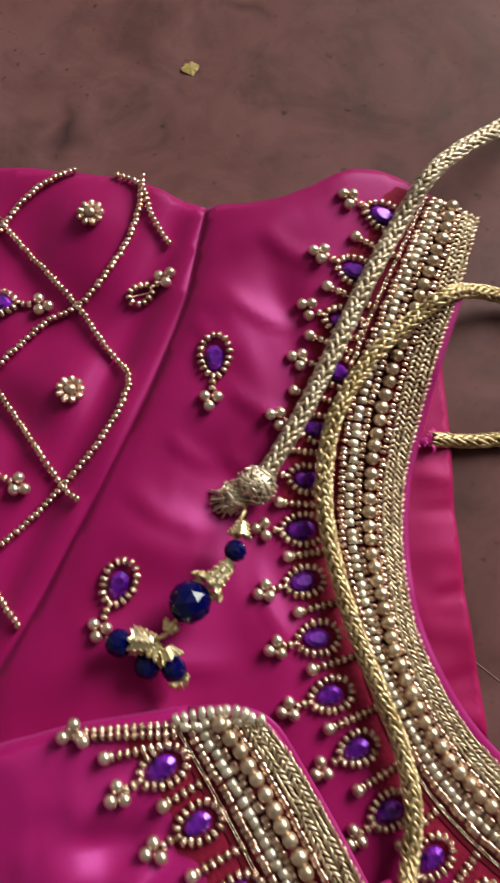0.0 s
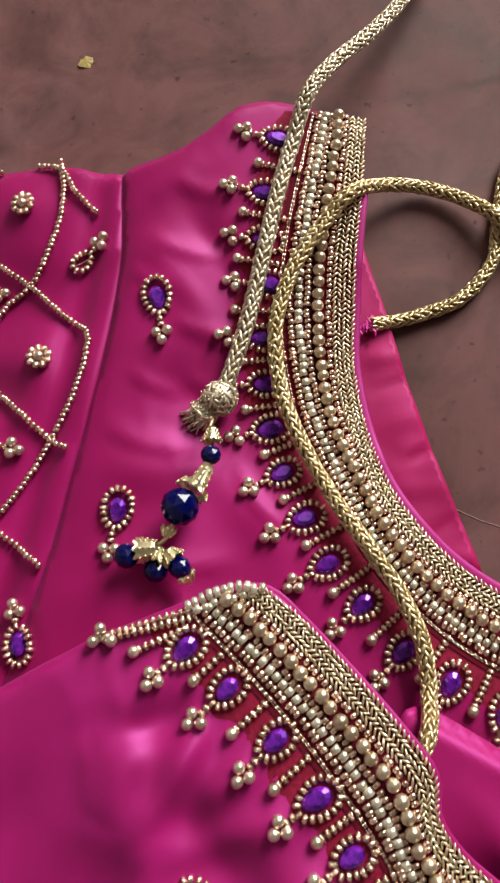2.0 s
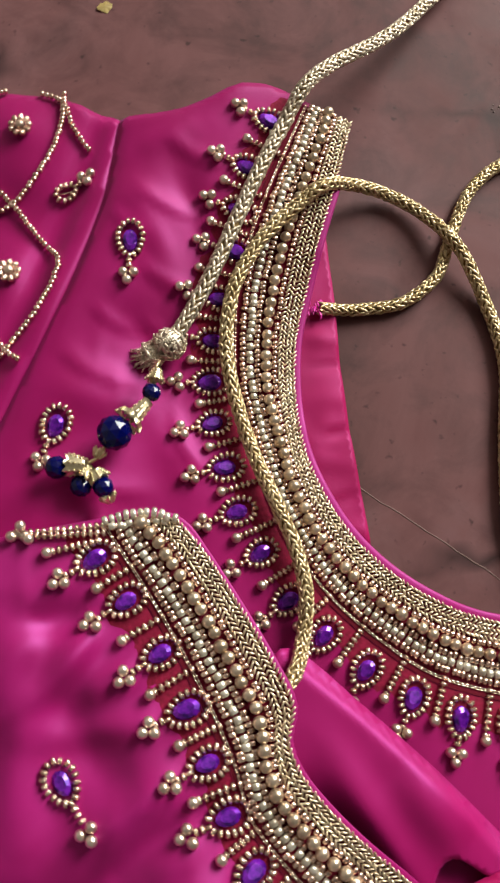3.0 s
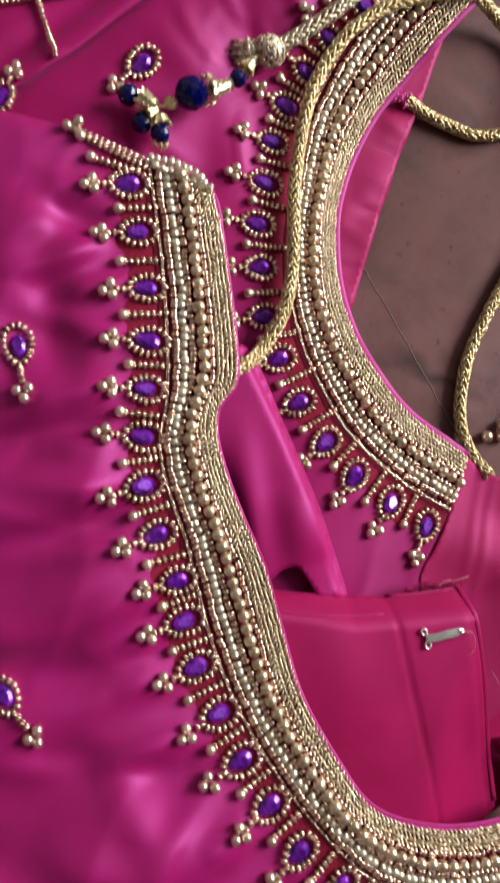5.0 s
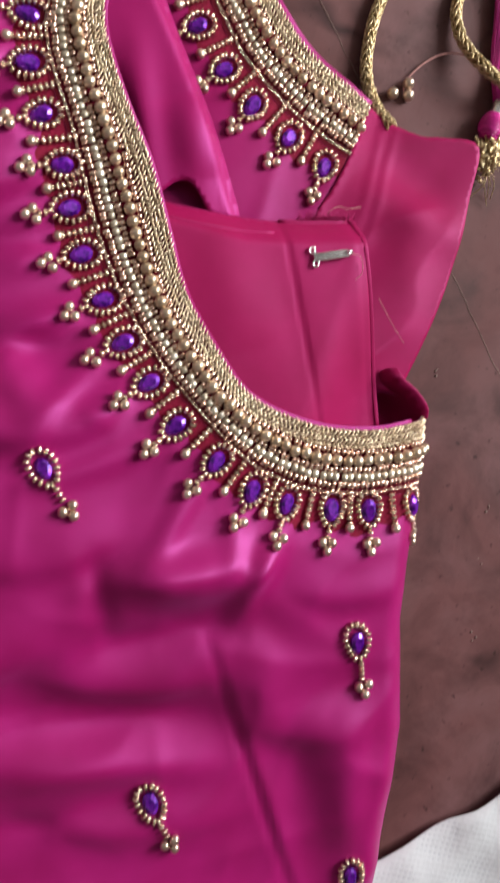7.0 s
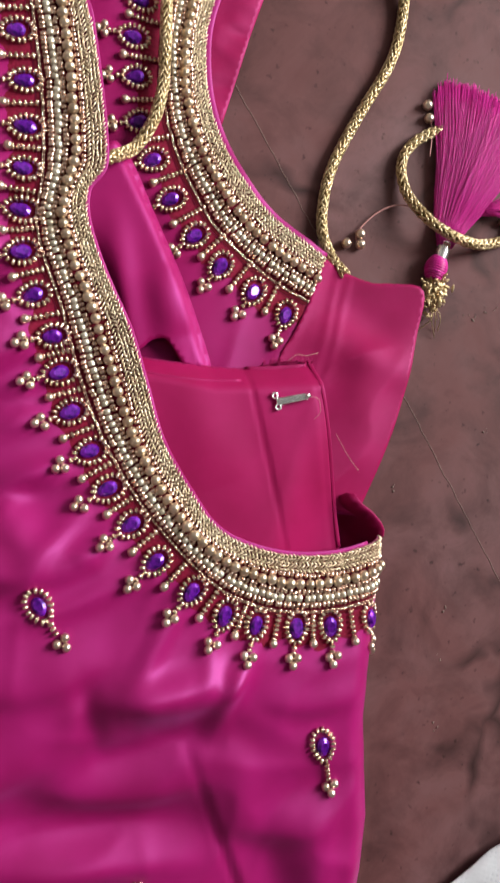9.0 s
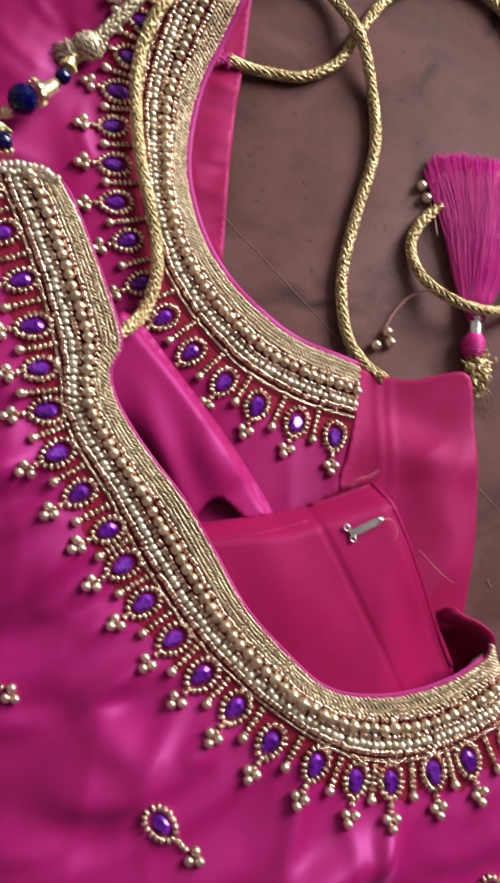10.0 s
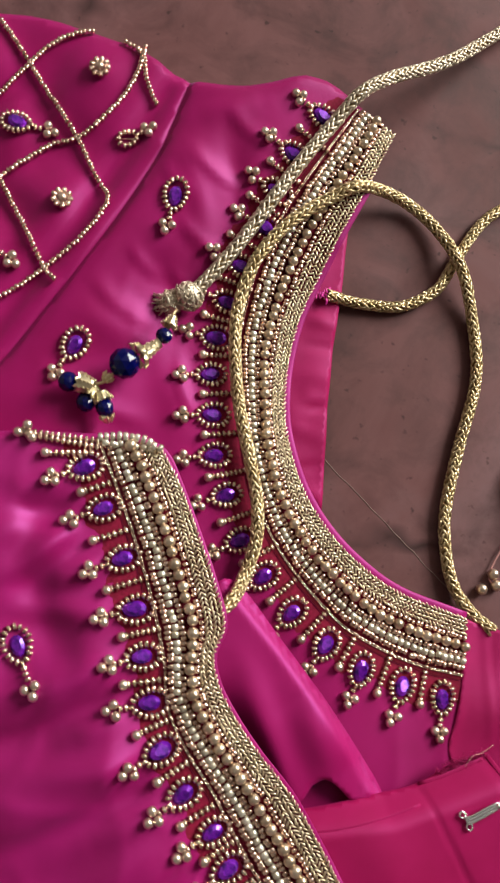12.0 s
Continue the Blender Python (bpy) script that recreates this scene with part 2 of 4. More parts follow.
class Pile:
    """Many small alike pieces joined into one mesh."""

    def __init__(self):
        self.v, self.f, self.n = [], [], 0

    def add(self, kind, centre, axis, side, sizes):
        """A piece with its own z along axis, x along side, and three half sizes."""
        v, f = KINDS[kind]
        a = np.array(axis, float)
        a /= np.linalg.norm(a)
        s = np.array(side, float)
        s = s - a * (s @ a)
        s /= np.linalg.norm(s) + 1e-12
        m = np.stack([s * sizes[0], np.cross(a, s) * sizes[1], a * sizes[2]])
        self.v.append(v @ m + np.array(centre, float))
        self.f += [[i + self.n for i in q] for q in f]
        self.n += len(v)

    def raw(self, verts, faces):
        self.v.append(np.array(verts, float))
        self.f += [[i + self.n for i in q] for q in faces]
        self.n += len(verts)

    def mesh(self, name, mat, shade=True):
        return mesh_from(name, np.concatenate(self.v), self.f, mat, shade)


def tube(pile, path, radius, sides=6):
    """A round rod along a line; radius may be a list, one a point."""
    p = np.array(path, float)
    r = np.broadcast_to(np.array(radius, float), (len(p),))
    t = np.gradient(p, axis=0)
    t /= np.linalg.norm(t, axis=1)[:, None] + 1e-12
    side = np.cross(t, (0, 0, 1.0))
    weak = np.linalg.norm(side, axis=1) < 1e-3
    side[weak] = (1, 0, 0)
    side /= np.linalg.norm(side, axis=1)[:, None]
    up = np.cross(side, t)
    ang = np.arange(sides) * 2 * np.pi / sides
    v = (p[:, None] + r[:, None, None] * (np.cos(ang)[None, :, None] * side[:, None] + np.sin(ang)[None, :, None] * up[:, None])).reshape(-1, 3)
    f = [(i * sides + k, (i + 1) * sides + k, (i + 1) * sides + (k + 1) % sides, i * sides + (k + 1) % sides) for i in range(len(p) - 1) for k in range(sides)]
    f += [tuple(range(sides)), tuple((len(p) - 1) * sides + k for k in range(sides))[::-1]]
    pile.raw(v, f)


# ---- the lie of the cloth: heights of the two layers above the floor ----
BACK_LIE = np.array(mm([(121, 126, 25), (105, 95, 22), (93, 60, 15), (87, 30, 9), (86, 0, 13), (92, -26, 10.5), (112, -63, 12), (138, -87, 12.5),
                        (186, -104, 10), (196, -75, 5), (152, 124, 20), (135, 103, 16), (117, 59, 7), (110, 15, 8), (124, -52, 10), (64, 80, 25),
                        (33, 17, 22), (20, 106, 12), (30, 134, 17), (66, 132, 23), (98, 136, 27), (44, 144, 18), (-15, 120, 14), (-10, 30, 16), (242, -76, 17), (243, -130, 20), (205, -100, 13), (160, -120, 17)]))
FRONT_LIE = np.array(mm([(41, -30, 33), (52, -50, 28), (64, -78, 30), (70, -100, 37), (76, -122, 35), (92, -143, 38), (105, -163, 29), (118, -180, 28), (134, -198, 36),
                         (152, -213, 45), (178, -227, 48), (204, -231, 41), (221, -228, 39), (240, -222, 43), (256, -205, 32), (26, -93, 27), (123, -244, 46), (246, -270, 42), (193, -342, 38), (93, -88, 36), (57, -198, 30)]))


def lie(table, x, y, spread=0.021):
    x, y = np.asarray(x, float), np.asarray(y, float)
    w = np.exp(-((x[..., None] - table[:, 0]) ** 2 + (y[..., None] - table[:, 1]) ** 2) / (2 * spread ** 2)) + 1e-7
    return (w * table[:, 2]).sum(-1) / w.sum(-1)


def crease(x, y, line, height, width):
    """A soft ridge (or, with a minus, a furrow) along a straight line on the plan, in millimetres."""
    (ax, ay), (bx, by) = mm(line)
    dx, dy = bx - ax, by - ay
    u = np.clip(((x - ax) * dx + (y - ay) * dy) / (dx * dx + dy * dy), 0, 1)
    d2 = (x - ax - u * dx) ** 2 + (y - ay - u * dy) ** 2
    fade = np.sin(np.pi * np.clip(u * 0.8 + 0.1, 0, 1))
    return height * 0.001 * fade * np.exp(-d2 / (2 * (width * 0.001) ** 2))


def pleat(x, y, line, height, width):
    """A fold that rises gently on the side of the window and drops steeply on the other."""
    (ax, ay), (bx, by) = mm(line)
    dx, dy = bx - ax, by - ay
    length = math.hypot(dx, dy)
    nx, ny = -dy / length, dx / length
    if 0.72 * nx + 0.69 * ny < 0:
        nx, ny = -nx, -ny
    u = ((x - ax) * dx + (y - ay) * dy) / length ** 2
    bow = 0.10 * length * np.sin(np.pi * np.clip(u, 0, 1))
    d = ((x - ax) * nx + (y - ay) * ny + bow) / (width * 0.001)
    fade = smooth((u + 0.15) / 0.45) * smooth((1.15 - u) / 0.45)
    return height * 0.001 * fade * np.exp(-np.where(d > 0, d, d / 0.48) ** 2)


def ripple(x, y, scale, seed):
    x, y = np.broadcast_arrays(np.asarray(x, float), np.asarray(y, float))
    out = np.array([noise.noise(Vector((a * scale, b * scale, seed))) for a, b in zip(x.ravel(), y.ravel())])
    return out.reshape(x.shape)


def wrinkle(u, v, scale, seed):
    """Narrow crests in a wandering pattern, 0 to 1."""
    return np.clip(1 - 2.6 * np.abs(ripple(u, v, scale, seed)), 0, 1) ** 2


BACK_FOLDS = [(((70, 118), (96, 128)), 1.5, 4), (((66, 104), (80, 66)), 1.6, 4), (((84, 112), (92, 78)), -1.6, 4), (((30, 32), (58, 24)), 1.8, 5),
              (((52, 58), (78, 40)), -1.5, 5), (((20, 6), (50, 18)), -2.0, 6), (((66, 20), (76, -8)), 1.6, 5), (((10, 125), (34, 112)), 2.0, 6),
              (((-4, 92), (18, 70)), 2.2, 6), (((0, 60), (30, 84)), -1.6, 5), (((222, -90), (232, -150)), 1.5, 7), (((210, -90), (240, -104)), -1.2, 6)]
FRONT_FOLDS = [(((156, -293), (206, -273)), -4.2, 6.5), (((150, -276), (198, -254)), 3.6, 6), (((206, -262), (232, -270)), 1.0, 6), (((200, -262), (222, -300)), 1.2, 7), (((128, -330), (212, -306)), -4.0, 7),
               (((130, -345), (214, -324)), 3.0, 6), (((140, -368), (190, -340)), -2.5, 6), (((148, -392), (250, -370)), 3.0, 6), (((16, -122), (66, -112)), -3.0, 7), (((28, -152), (78, -138)), -3.0, 7),
               (((44, -180), (80, -150)), 2.6, 6), (((52, -196), (84, -178)), -2.4, 5), (((64, -214), (116, -206)), -3.0, 6), (((60, -205), (104, -182)), 2.5, 6),
               (((70, -246), (110, -250)), -2.5, 7), (((6, -66), (24, -46)), 3.0, 6), (((12, -44), (40, -48)), -2.5, 5), (((38, -120), (66, -116)), 2.2, 6),
               (((24, -64), (46, -104)), -2.0, 6), (((16, -70), (10, -112)), 3.0, 7), (((90, -205), (118, -230)), 2.0, 6), (((228, -304), (262, -272)), -2.0, 8),
               (((252, -300), (270, -350)), 2.0, 7), (((192, -282), (262, -374)), -1.0, 1.6), (((198, -286), (268, -378)), 0.7, 3.5), (((226, -300), (250, -330)), -2.0, 7), (((200, -262), (206, -246)), 2.2, 4), (((146, -266), (160, -292)), -1.6, 4)]


FRONT_PLEATS = [(((160, -270), (204, -255)), 3.4, 12), (((136, -308), (204, -292)), 3.2, 13), (((12, -122), (58, -92)), 3.0, 10), (((20, -154), (70, -120)), 3.2, 11), (((52, -218), (114, -192)), 3.0, 12),
                (((212, -306), (262, -296)), 2.2, 12), (((36, -186), (88, -152)), 3.0, 11), (((2, -74), (40, -50)), 2.2, 9), (((88, -240), (140, -222)), 1.8, 9), (((150, -352), (226, -336)), 2.6, 13),
                (((214, -258), (256, -246)), 1.6, 9), (((100, -280), (150, -260)), 2.4, 12), (((92, -324), (140, -300)), 2.2, 12), (((62, -254), (100, -246)), 1.6, 9)]
BACK_PLEATS = [(((68, 104), (92, 90)), 1.1, 4), (((66, 74), (86, 62)), 1.1, 4), (((64, 54), (82, 46)), 1.0, 3.5), (((36, 44), (62, 30)), 1.3, 5), (((28, 4), (62, -8)), 1.1, 4.5), (((72, 22), (80, -4)), 0.9, 3.5),
               (((82, 122), (102, 110)), 1.0, 4), (((58, 96), (70, 84)), 0.8, 3.5), (((48, 60), (62, 50)), 0.9, 3.5)]


def rolled(x, y, z, line, low, reach):
    """Bends a height down to low within reach of a folded edge."""
    x, y, z = np.asarray(x, float), np.asarray(y, float), np.asarray(z, float)
    d = edge_distance(x.ravel(), y.ravel(), np.array(mm(line))).reshape(x.shape)
    return low + (z - low) * np.sqrt(1 - (1 - np.clip(d / reach, 0, 1)) ** 2)


def back_height(x, y):
    z = lie(BACK_LIE, x, y)
    for line, high, wide in BACK_FOLDS:
        z = z + crease(x, y, line, high, wide)
    x, y = np.asarray(x, float), np.asarray(y, float)
    for line, high, wide in BACK_PLEATS:
        z = z + pleat(x, y, line, high, wide)
    u, v = 0.5 * x + 0.87 * y, 0.87 * x - 0.5 * y
    z = z + 0.0010 * ripple(u, 2.2 * v, 24, 4.0) + 0.0007 * wrinkle(u, 2.4 * v, 17, 8.0)
    seam_at = edge_distance(x.ravel(), y.ravel(), np.array(mm(SEAM))).reshape(x.shape)
    z = z - 0.0011 * np.exp(-(seam_at / 0.0024) ** 2)
    # the sleeve falls away behind its seam and lies in soft puffs
    behind = np.clip(0.53 * (y - 0.135) - (x - 0.066) + 0.004 * np.sin((0.135 - y) * 22), 0, 1) * 0.88
    z = z - 0.0030 * np.exp(-((behind - 0.007) / 0.0055) ** 2)
    z = z + 0.0030 * smooth(behind / 0.02) * ripple(x, y, 30, 12.0) - 0.0045 * smooth(behind / 0.05)
    for px, py in ((29, 134), (20, 78), (-16, 134), (-28, 82), (-2, 108), (-12, 52)):
        z = z + 0.0048 * smooth(behind / 0.016) * np.exp(-(((x - px * 0.001) / 0.012) ** 2 + ((y - py * 0.001) / 0.014) ** 2))
    z = rolled(x, y, z, SHOULDER, 0.95 * z, 0.004)
    return rolled(x, y, z, SLEEVE_TOP, 0.93 * z, 0.005)


def front_height(x, y):
    z = lie(FRONT_LIE, x, y)
    for line, high, wide in FRONT_FOLDS:
        z = z + 1.3 * crease(x, y, line, high, 0.8 * wide)
    x, y = np.asarray(x, float), np.asarray(y, float)
    for line, high, wide in FRONT_PLEATS:
        z = z + 1.3 * pleat(x, y, line, high, wide)
    away = smooth(edge_distance(x.ravel(), y.ravel(), np.array(mm(FRONT_OUT))).reshape(x.shape) / 0.045)
    u, v = 0.91 * x + 0.42 * y, 0.91 * y - 0.42 * x
    z = z + away * (0.0016 * ripple(u, 2.6 * v, 14, 9.0) + 0.0012 * wrinkle(u, 2.8 * v, 9, 5.0) + 0.0005 * wrinkle(0.7 * u + 0.7 * v, 2.0 * (0.7 * v - 0.7 * u), 20, 15.0))
    for i, (sx, sy) in enumerate(FRONT_STONES[:18]):
        (ax, ay), (bx, by) = FRONT_STONES[max(i - 1, 0)], FRONT_STONES[i + 1]
        tx, ty = (bx - ax), (by - ay)
        k = 1000 / math.hypot(tx, ty)
        ox, oy = ty * k, -tx * k
        far = 26 + 11 * math.sin(i * 2.3)
        turn = 0.35 * math.sin(i * 1.7)
        ends = [(1000 * sx + ox * 0.001 * r + turn * tx * k * 0.001 * (r - 8), 1000 * sy + oy * 0.001 * r + turn * ty * k * 0.001 * (r - 8)) for r in (6, 11 + far)]
        z = z + crease(x, y, ends, 2.2 + 0.8 * math.sin(i * 3.1), 3.2)
    z = rolled(x, y, z, FRONT_TOP, 0.96 * z, 0.005)
    return rolled(x, y, z, FRONT_RIGHT, 0.004, 0.016)


def edge_distance(x, y, line):
    p = np.array(line)
    a, b = p[:-1], p[1:]
    d = b - a
    u = np.clip(((x[:, None] - a[:, 0]) * d[:, 0] + (y[:, None] - a[:, 1]) * d[:, 1]) / (d ** 2).sum(1), 0, 1)
    return np.sqrt((x[:, None] - a[:, 0] - u * d[:, 0]) ** 2 + (y[:, None] - a[:, 1] - u * d[:, 1]) ** 2).min(1)


def cloth_panel(name, outline, height, mat, parent, cell=0.003, label="", thick=0.0007, skirts=()):
    """A piece of cloth cut to an outline on the plan and laid to a height."""
    from mathutils.geometry import delaunay_2d_cdt
    ring = np.array(outline)
    n = len(ring)
    lo, hi = ring.min(0), ring.max(0)
    gx, gy = np.meshgrid(np.arange(lo[0], hi[0], cell), np.arange(lo[1], hi[1], cell))
    gx = gx + (np.arange(gx.shape[0]) % 2)[:, None] * cell * 0.5
    g = np.stack([gx.ravel(), gy.ravel()], 1)
    g = g[edge_distance(g[:, 0], g[:, 1], np.vstack([ring, ring[:1]])) > cell * 0.45]
    verts = [Vector(p) for p in np.vstack([ring, g])]
    out = delaunay_2d_cdt(verts, [(i, (i + 1) % n) for i in range(n)], [tuple(range(n))], 1, 1e-7)
    v = np.array([tuple(p) for p in out[0]])
    z = height(v[:, 0], v[:, 1])
    pile = Pile()
    pile.raw(np.c_[v, z], out[2])
    for line, inward, floor_at in skirts:
        # the folded edge goes on round and down to what it lies on
        p = spline(mm(line), 0.003)
        zz = height(p[:, 0], p[:, 1])
        t = np.gradient(p, axis=0)
        t /= np.linalg.norm(t, axis=1)[:, None]
        side = np.stack([t[:, 1], -t[:, 0]], 1) * inward
        rows_ = [np.c_[p, zz]]
        for f_, move in ((0.25, -0.0012), (0.55, -0.0012), (0.85, 0.0008), (1.0, 0.003)):
            rows_.append(np.c_[p + side * move, zz + (floor_at - zz) * f_])
        k = len(p)
        pile.raw(np.concatenate(rows_), [(a * k + i, a * k + i + 1, (a + 1) * k + i + 1, (a + 1) * k + i) for a in range(4) for i in range(k - 1)])
    me = pile.mesh(name, mat)
    ob = put(name, me, parent, label)
    mod = ob.modifiers.new("thickness", 'SOLIDIFY')
    mod.thickness, mod.offset = thick, -1.0
    return ob


# ---- the room ----
def box(name, lo, hi, mat, parent=None, label="", category="", kind="structure"):
    x0, y0, z0 = lo
    x1, y1, z1 = hi
    v = [(x, y, z) for x in (x0, x1) for y in (y0, y1) for z in (z0, z1)]
    f = [(0, 1, 3, 2), (4, 6, 7, 5), (0, 4, 5, 1), (2, 3, 7, 6), (0, 2, 6, 4), (1, 5, 7, 3)]
    ob = put(name, mesh_from(name, v, f, mat, False), parent)
    return tagged(ob, label, category, kind=kind) if parent is None else ob


box("floor", (-1.8, -1.8, -0.05), (2.4, 3.6, 0.0), STONE_FLOOR, label="brown polished stone floor with cloudy mottling", category="floor")
box("wall_south", (-1.95, -1.95, -0.05), (2.55, -1.8, 3.2), PLASTER, label="plain plastered wall", category="wall")
box("wall_west", (-1.95, -1.8, -0.05), (-1.8, 3.6, 3.2), PLASTER, label="plain plastered wall", category="wall")
box("wall_north", (-1.95, 3.6, -0.05), (2.55, 3.75, 3.2), PLASTER, label="plain plastered wall", category="wall")
box("ceiling", (-1.95, -1.95, 3.2), (2.55, 3.75, 3.3), PLASTER, label="plain plastered ceiling", category="ceiling")
east = tagged(new("wall_east"), "plain plastered wall with a window opening", "wall", kind="structure")
box("wall_part", (2.4, -1.8, -0.05), (2.55, 1.0, 3.2), PLASTER, east)
box("wall_part", (2.4, 3.2, -0.05), (2.55, 3.6, 3.2), PLASTER, east)
box("wall_part", (2.4, 1.0, -0.05), (2.55, 3.2, 0.95), PLASTER, east)
box("wall_part", (2.4, 1.0, 3.05), (2.55, 3.2, 3.2), PLASTER, east)
win = tagged(new("window_1"), "open window in a dark wooden frame", "window", kind="structure")
for lo, hi in (((2.45, 1.0, 0.95), (2.52, 1.05, 3.05)), ((2.45, 3.15, 0.95), (2.52, 3.2, 3.05)), ((2.45, 1.05, 0.95), (2.52, 3.15, 1.0)),
               ((2.45, 1.05, 3.0), (2.52, 3.15, 3.05))):
    box("window_frame", lo, hi, WOOD, win)

# ---- outlines of the blouse on the plan, in millimetres ----
SHOULDER = [(66, 135), (77, 133.5), (89, 134.5), (100, 138), (110, 142), (117, 143), (125, 142), (134, 137), (143, 132), (153, 124.5)]
SLEEVE_TOP = [(-90, 140), (-50, 154), (-13, 158), (3, 157), (23, 153), (38, 149), (48, 145), (57, 140), (66, 135)]
SEAM = [(66, 135), (61.5, 118), (56, 100), (43, 72), (31, 50), (19, 30), (7, 10), (-6, -9), (-30, -42)]
NECK_OUT = [(153, 124.5), (143, 100), (134, 80), (127, 62), (120, 43), (116.5, 23), (116, 5), (119, -11), (126, -28), (136, -42), (150, -55), (168, -65), (196, -73)]
NECK_IN = [(137, 132), (126, 113), (114, 92), (104, 70), (99, 50), (96.5, 27), (99, 6), (103, -17), (109, -35), (118, -51), (131, -66), (146, -79), (163, -87), (178, -91.5), (194, -94)]
BACK_RIGHT = [(196, -73), (205, -76), (219, -77), (228, -74.5), (242, -73), (245, -93), (246, -114), (246, -133), (244, -155), (241, -178)]
FACING_OUT = [(144, 100), (140, 88), (138.5, 59), (136.5, 36), (135.5, 10), (135.5, -12), (135.5, -36)]
FRONT_TOP = [(-120, -40), (-60, -32), (-25, -27), (-4, -23), (8, -21), (18, -19.5), (32, -18.5), (49, -17.5)]
FRONT_OUT = [(49, -17.5), (60, -18), (69.5, -22), (76, -33), (84, -50), (91.5, -68), (95.5, -81), (92.5, -91), (95, -101), (102, -112), (111, -123), (124, -137), (136, -154),
             (149, -174), (165, -190), (177, -199), (191, -202), (210, -201), (229, -195.5), (243, -188), (255, -181.5)]
FRONT_IN = [(47, -21), (56, -39), (64.5, -58), (72, -78), (76.5, -94), (79, -109), (87, -123), (97, -136), (106, -150), (117, -166), (130, -182), (145, -196), (160, -207), (176, -216),
            (191, -221.5), (210, -222.5), (231, -217.5), (253, -207)]
FRONT_RIGHT = [(255, -181.5), (259, -195), (262, -213), (266, -237), (270, -257), (276, -276), (283, -294), (287, -318), (290, -338), (293, -352), (298, -376), (305, -420), (300, -470)]

FRONT_STONES = mm([(41.5, -30), (49.5, -44), (58, -61), (64, -78), (68, -93.5), (72, -108.5), (77, -123.5), (86, -137), (97, -149), (103.5, -161), (112, -174), (123.5, -186), (134, -197.5), (146, -207.5),
                   (158.5, -218), (175, -225), (190.5, -230.5), (204, -231), (221, -228), (235, -224), (253, -217)])

blouse = tagged(new("blouse"), "magenta silk blouse with gold beaded neckline, laid on the floor", "blouse")

# back panel, from the shoulder round the neck opening and down under the front
back_ring = np.vstack([spline(mm(SHOULDER), 0.003)[:-1], spline(mm(NECK_OUT), 0.003)[:-1], spline(mm(BACK_RIGHT), 0.004)[:-1],
                       spline(mm([(241, -178), (190, -185), (130, -150), (80, -80), (30, -60), (-30, -42)]), 0.006)[:-1], spline(mm(SEAM), 0.003)[::-1][:-1]])
cloth_panel("back_panel", back_ring, back_height, SILK_SHADED, blouse, 0.0023, skirts=[(SHOULDER, 1, 0.001)])
sleeve_ring = np.vstack([spline(mm(SLEEVE_TOP), 0.004)[:-1], spline(mm(SEAM), 0.003)[:-1], spline(mm([(-30, -42), (-100, -60), (-130, 40), (-90, 140)]), 0.008)[:-1]])
cloth_panel("sleeve", sleeve_ring, lambda x, y: back_height(x, y) - 0.0006, SILK_SHADED, blouse, skirts=[(SLEEVE_TOP, 1, 0.001)])
facing_ring = np.vstack([spline(mm(FACING_OUT), 0.004)[:-1], spline(mm([(135.5, -36), (112, -10), (110, 30), (118, 60), (132, 92), (144, 100)]), 0.006)[:-1]])


FACING_PUCKERS = [(((122, 47), (141, 42)), 1.0, 2.4), (((124, 33), (140, 34)), -0.8, 1.6), (((120, 24), (139, 18)), 1.0, 3.4), (((125, 7), (138, 8)), -1.1, 1.6),
                  (((119, -2), (138, -5)), 0.7, 2.8), (((121, -19), (138, -16)), -0.7, 1.8), (((126, -27), (138, -31)), 0.8, 2.4)]


def facing_height(x, y):
    return 0.0035 + 0.0008 * ripple(x, y, 90, 3.0) + sum(crease(x, y, line, high, wide) for line, high, wide in FACING_PUCKERS)


cloth_panel("neck_facing", facing_ring, facing_height, LINING, blouse, 0.0018)

front_ring = np.vstack([spline(mm(FRONT_TOP), 0.003)[:-1], spline(mm(FRONT_OUT), 0.003)[:-1], spline(mm(FRONT_RIGHT), 0.004)[:-1],
                        spline(mm([(300, -470), (150, -500), (0, -480), (-140, -420), (-150, -200), (-120, -40)]), 0.008)[:-1]])
cloth_panel("front_panel", front_ring, front_height, SILK, blouse, 0.002, skirts=[(FRONT_TOP, 1, 0.012)])


def wedge_height(x, y):
    # a loose fold that rises from under the front edge, lies over on the back and gapes at its lower end
    x, y = np.asarray(x, float), np.asarray(y, float)
    d = edge_distance(x, y, np.array(mm([(101, -66), (120, -86), (142, -111.5), (161.5, -138)])))
    west = -(23 * (y + 0.092) + 44 * (x - 0.104)) / math.hypot(23, 44)
    z = 0.0165 + 0.0045 * smooth(d / 0.005) - 0.007 * smooth((west - 0.001) / 0.012) * smooth((-0.098 - y) / 0.030)
    z = z + crease(x, y, ((104, -92), (129, -143)), 2.2, 4.5) + crease(x, y, ((126, -106), (142, -132)), 4.0, 6) + crease(x, y, ((106, -76), (160, -136)), 1.5, 6)
    return z + crease(x, y, ((148, -122), (155, -140)), -1.2, 4)


cloth_panel("fold", spline(mm([(91, -70), (101, -66), (120, -86), (142, -111.5), (161.5, -138), (155, -139.5), (149, -140.5), (144.5, -137), (139, -133.5), (134, -135.5), (129.5, -141.5), (120, -143), (98, -118), (84, -95)]), 0.0025, True),
            wedge_height, TURNED, blouse, 0.0018, "crimson lining fold turned out of the opening")


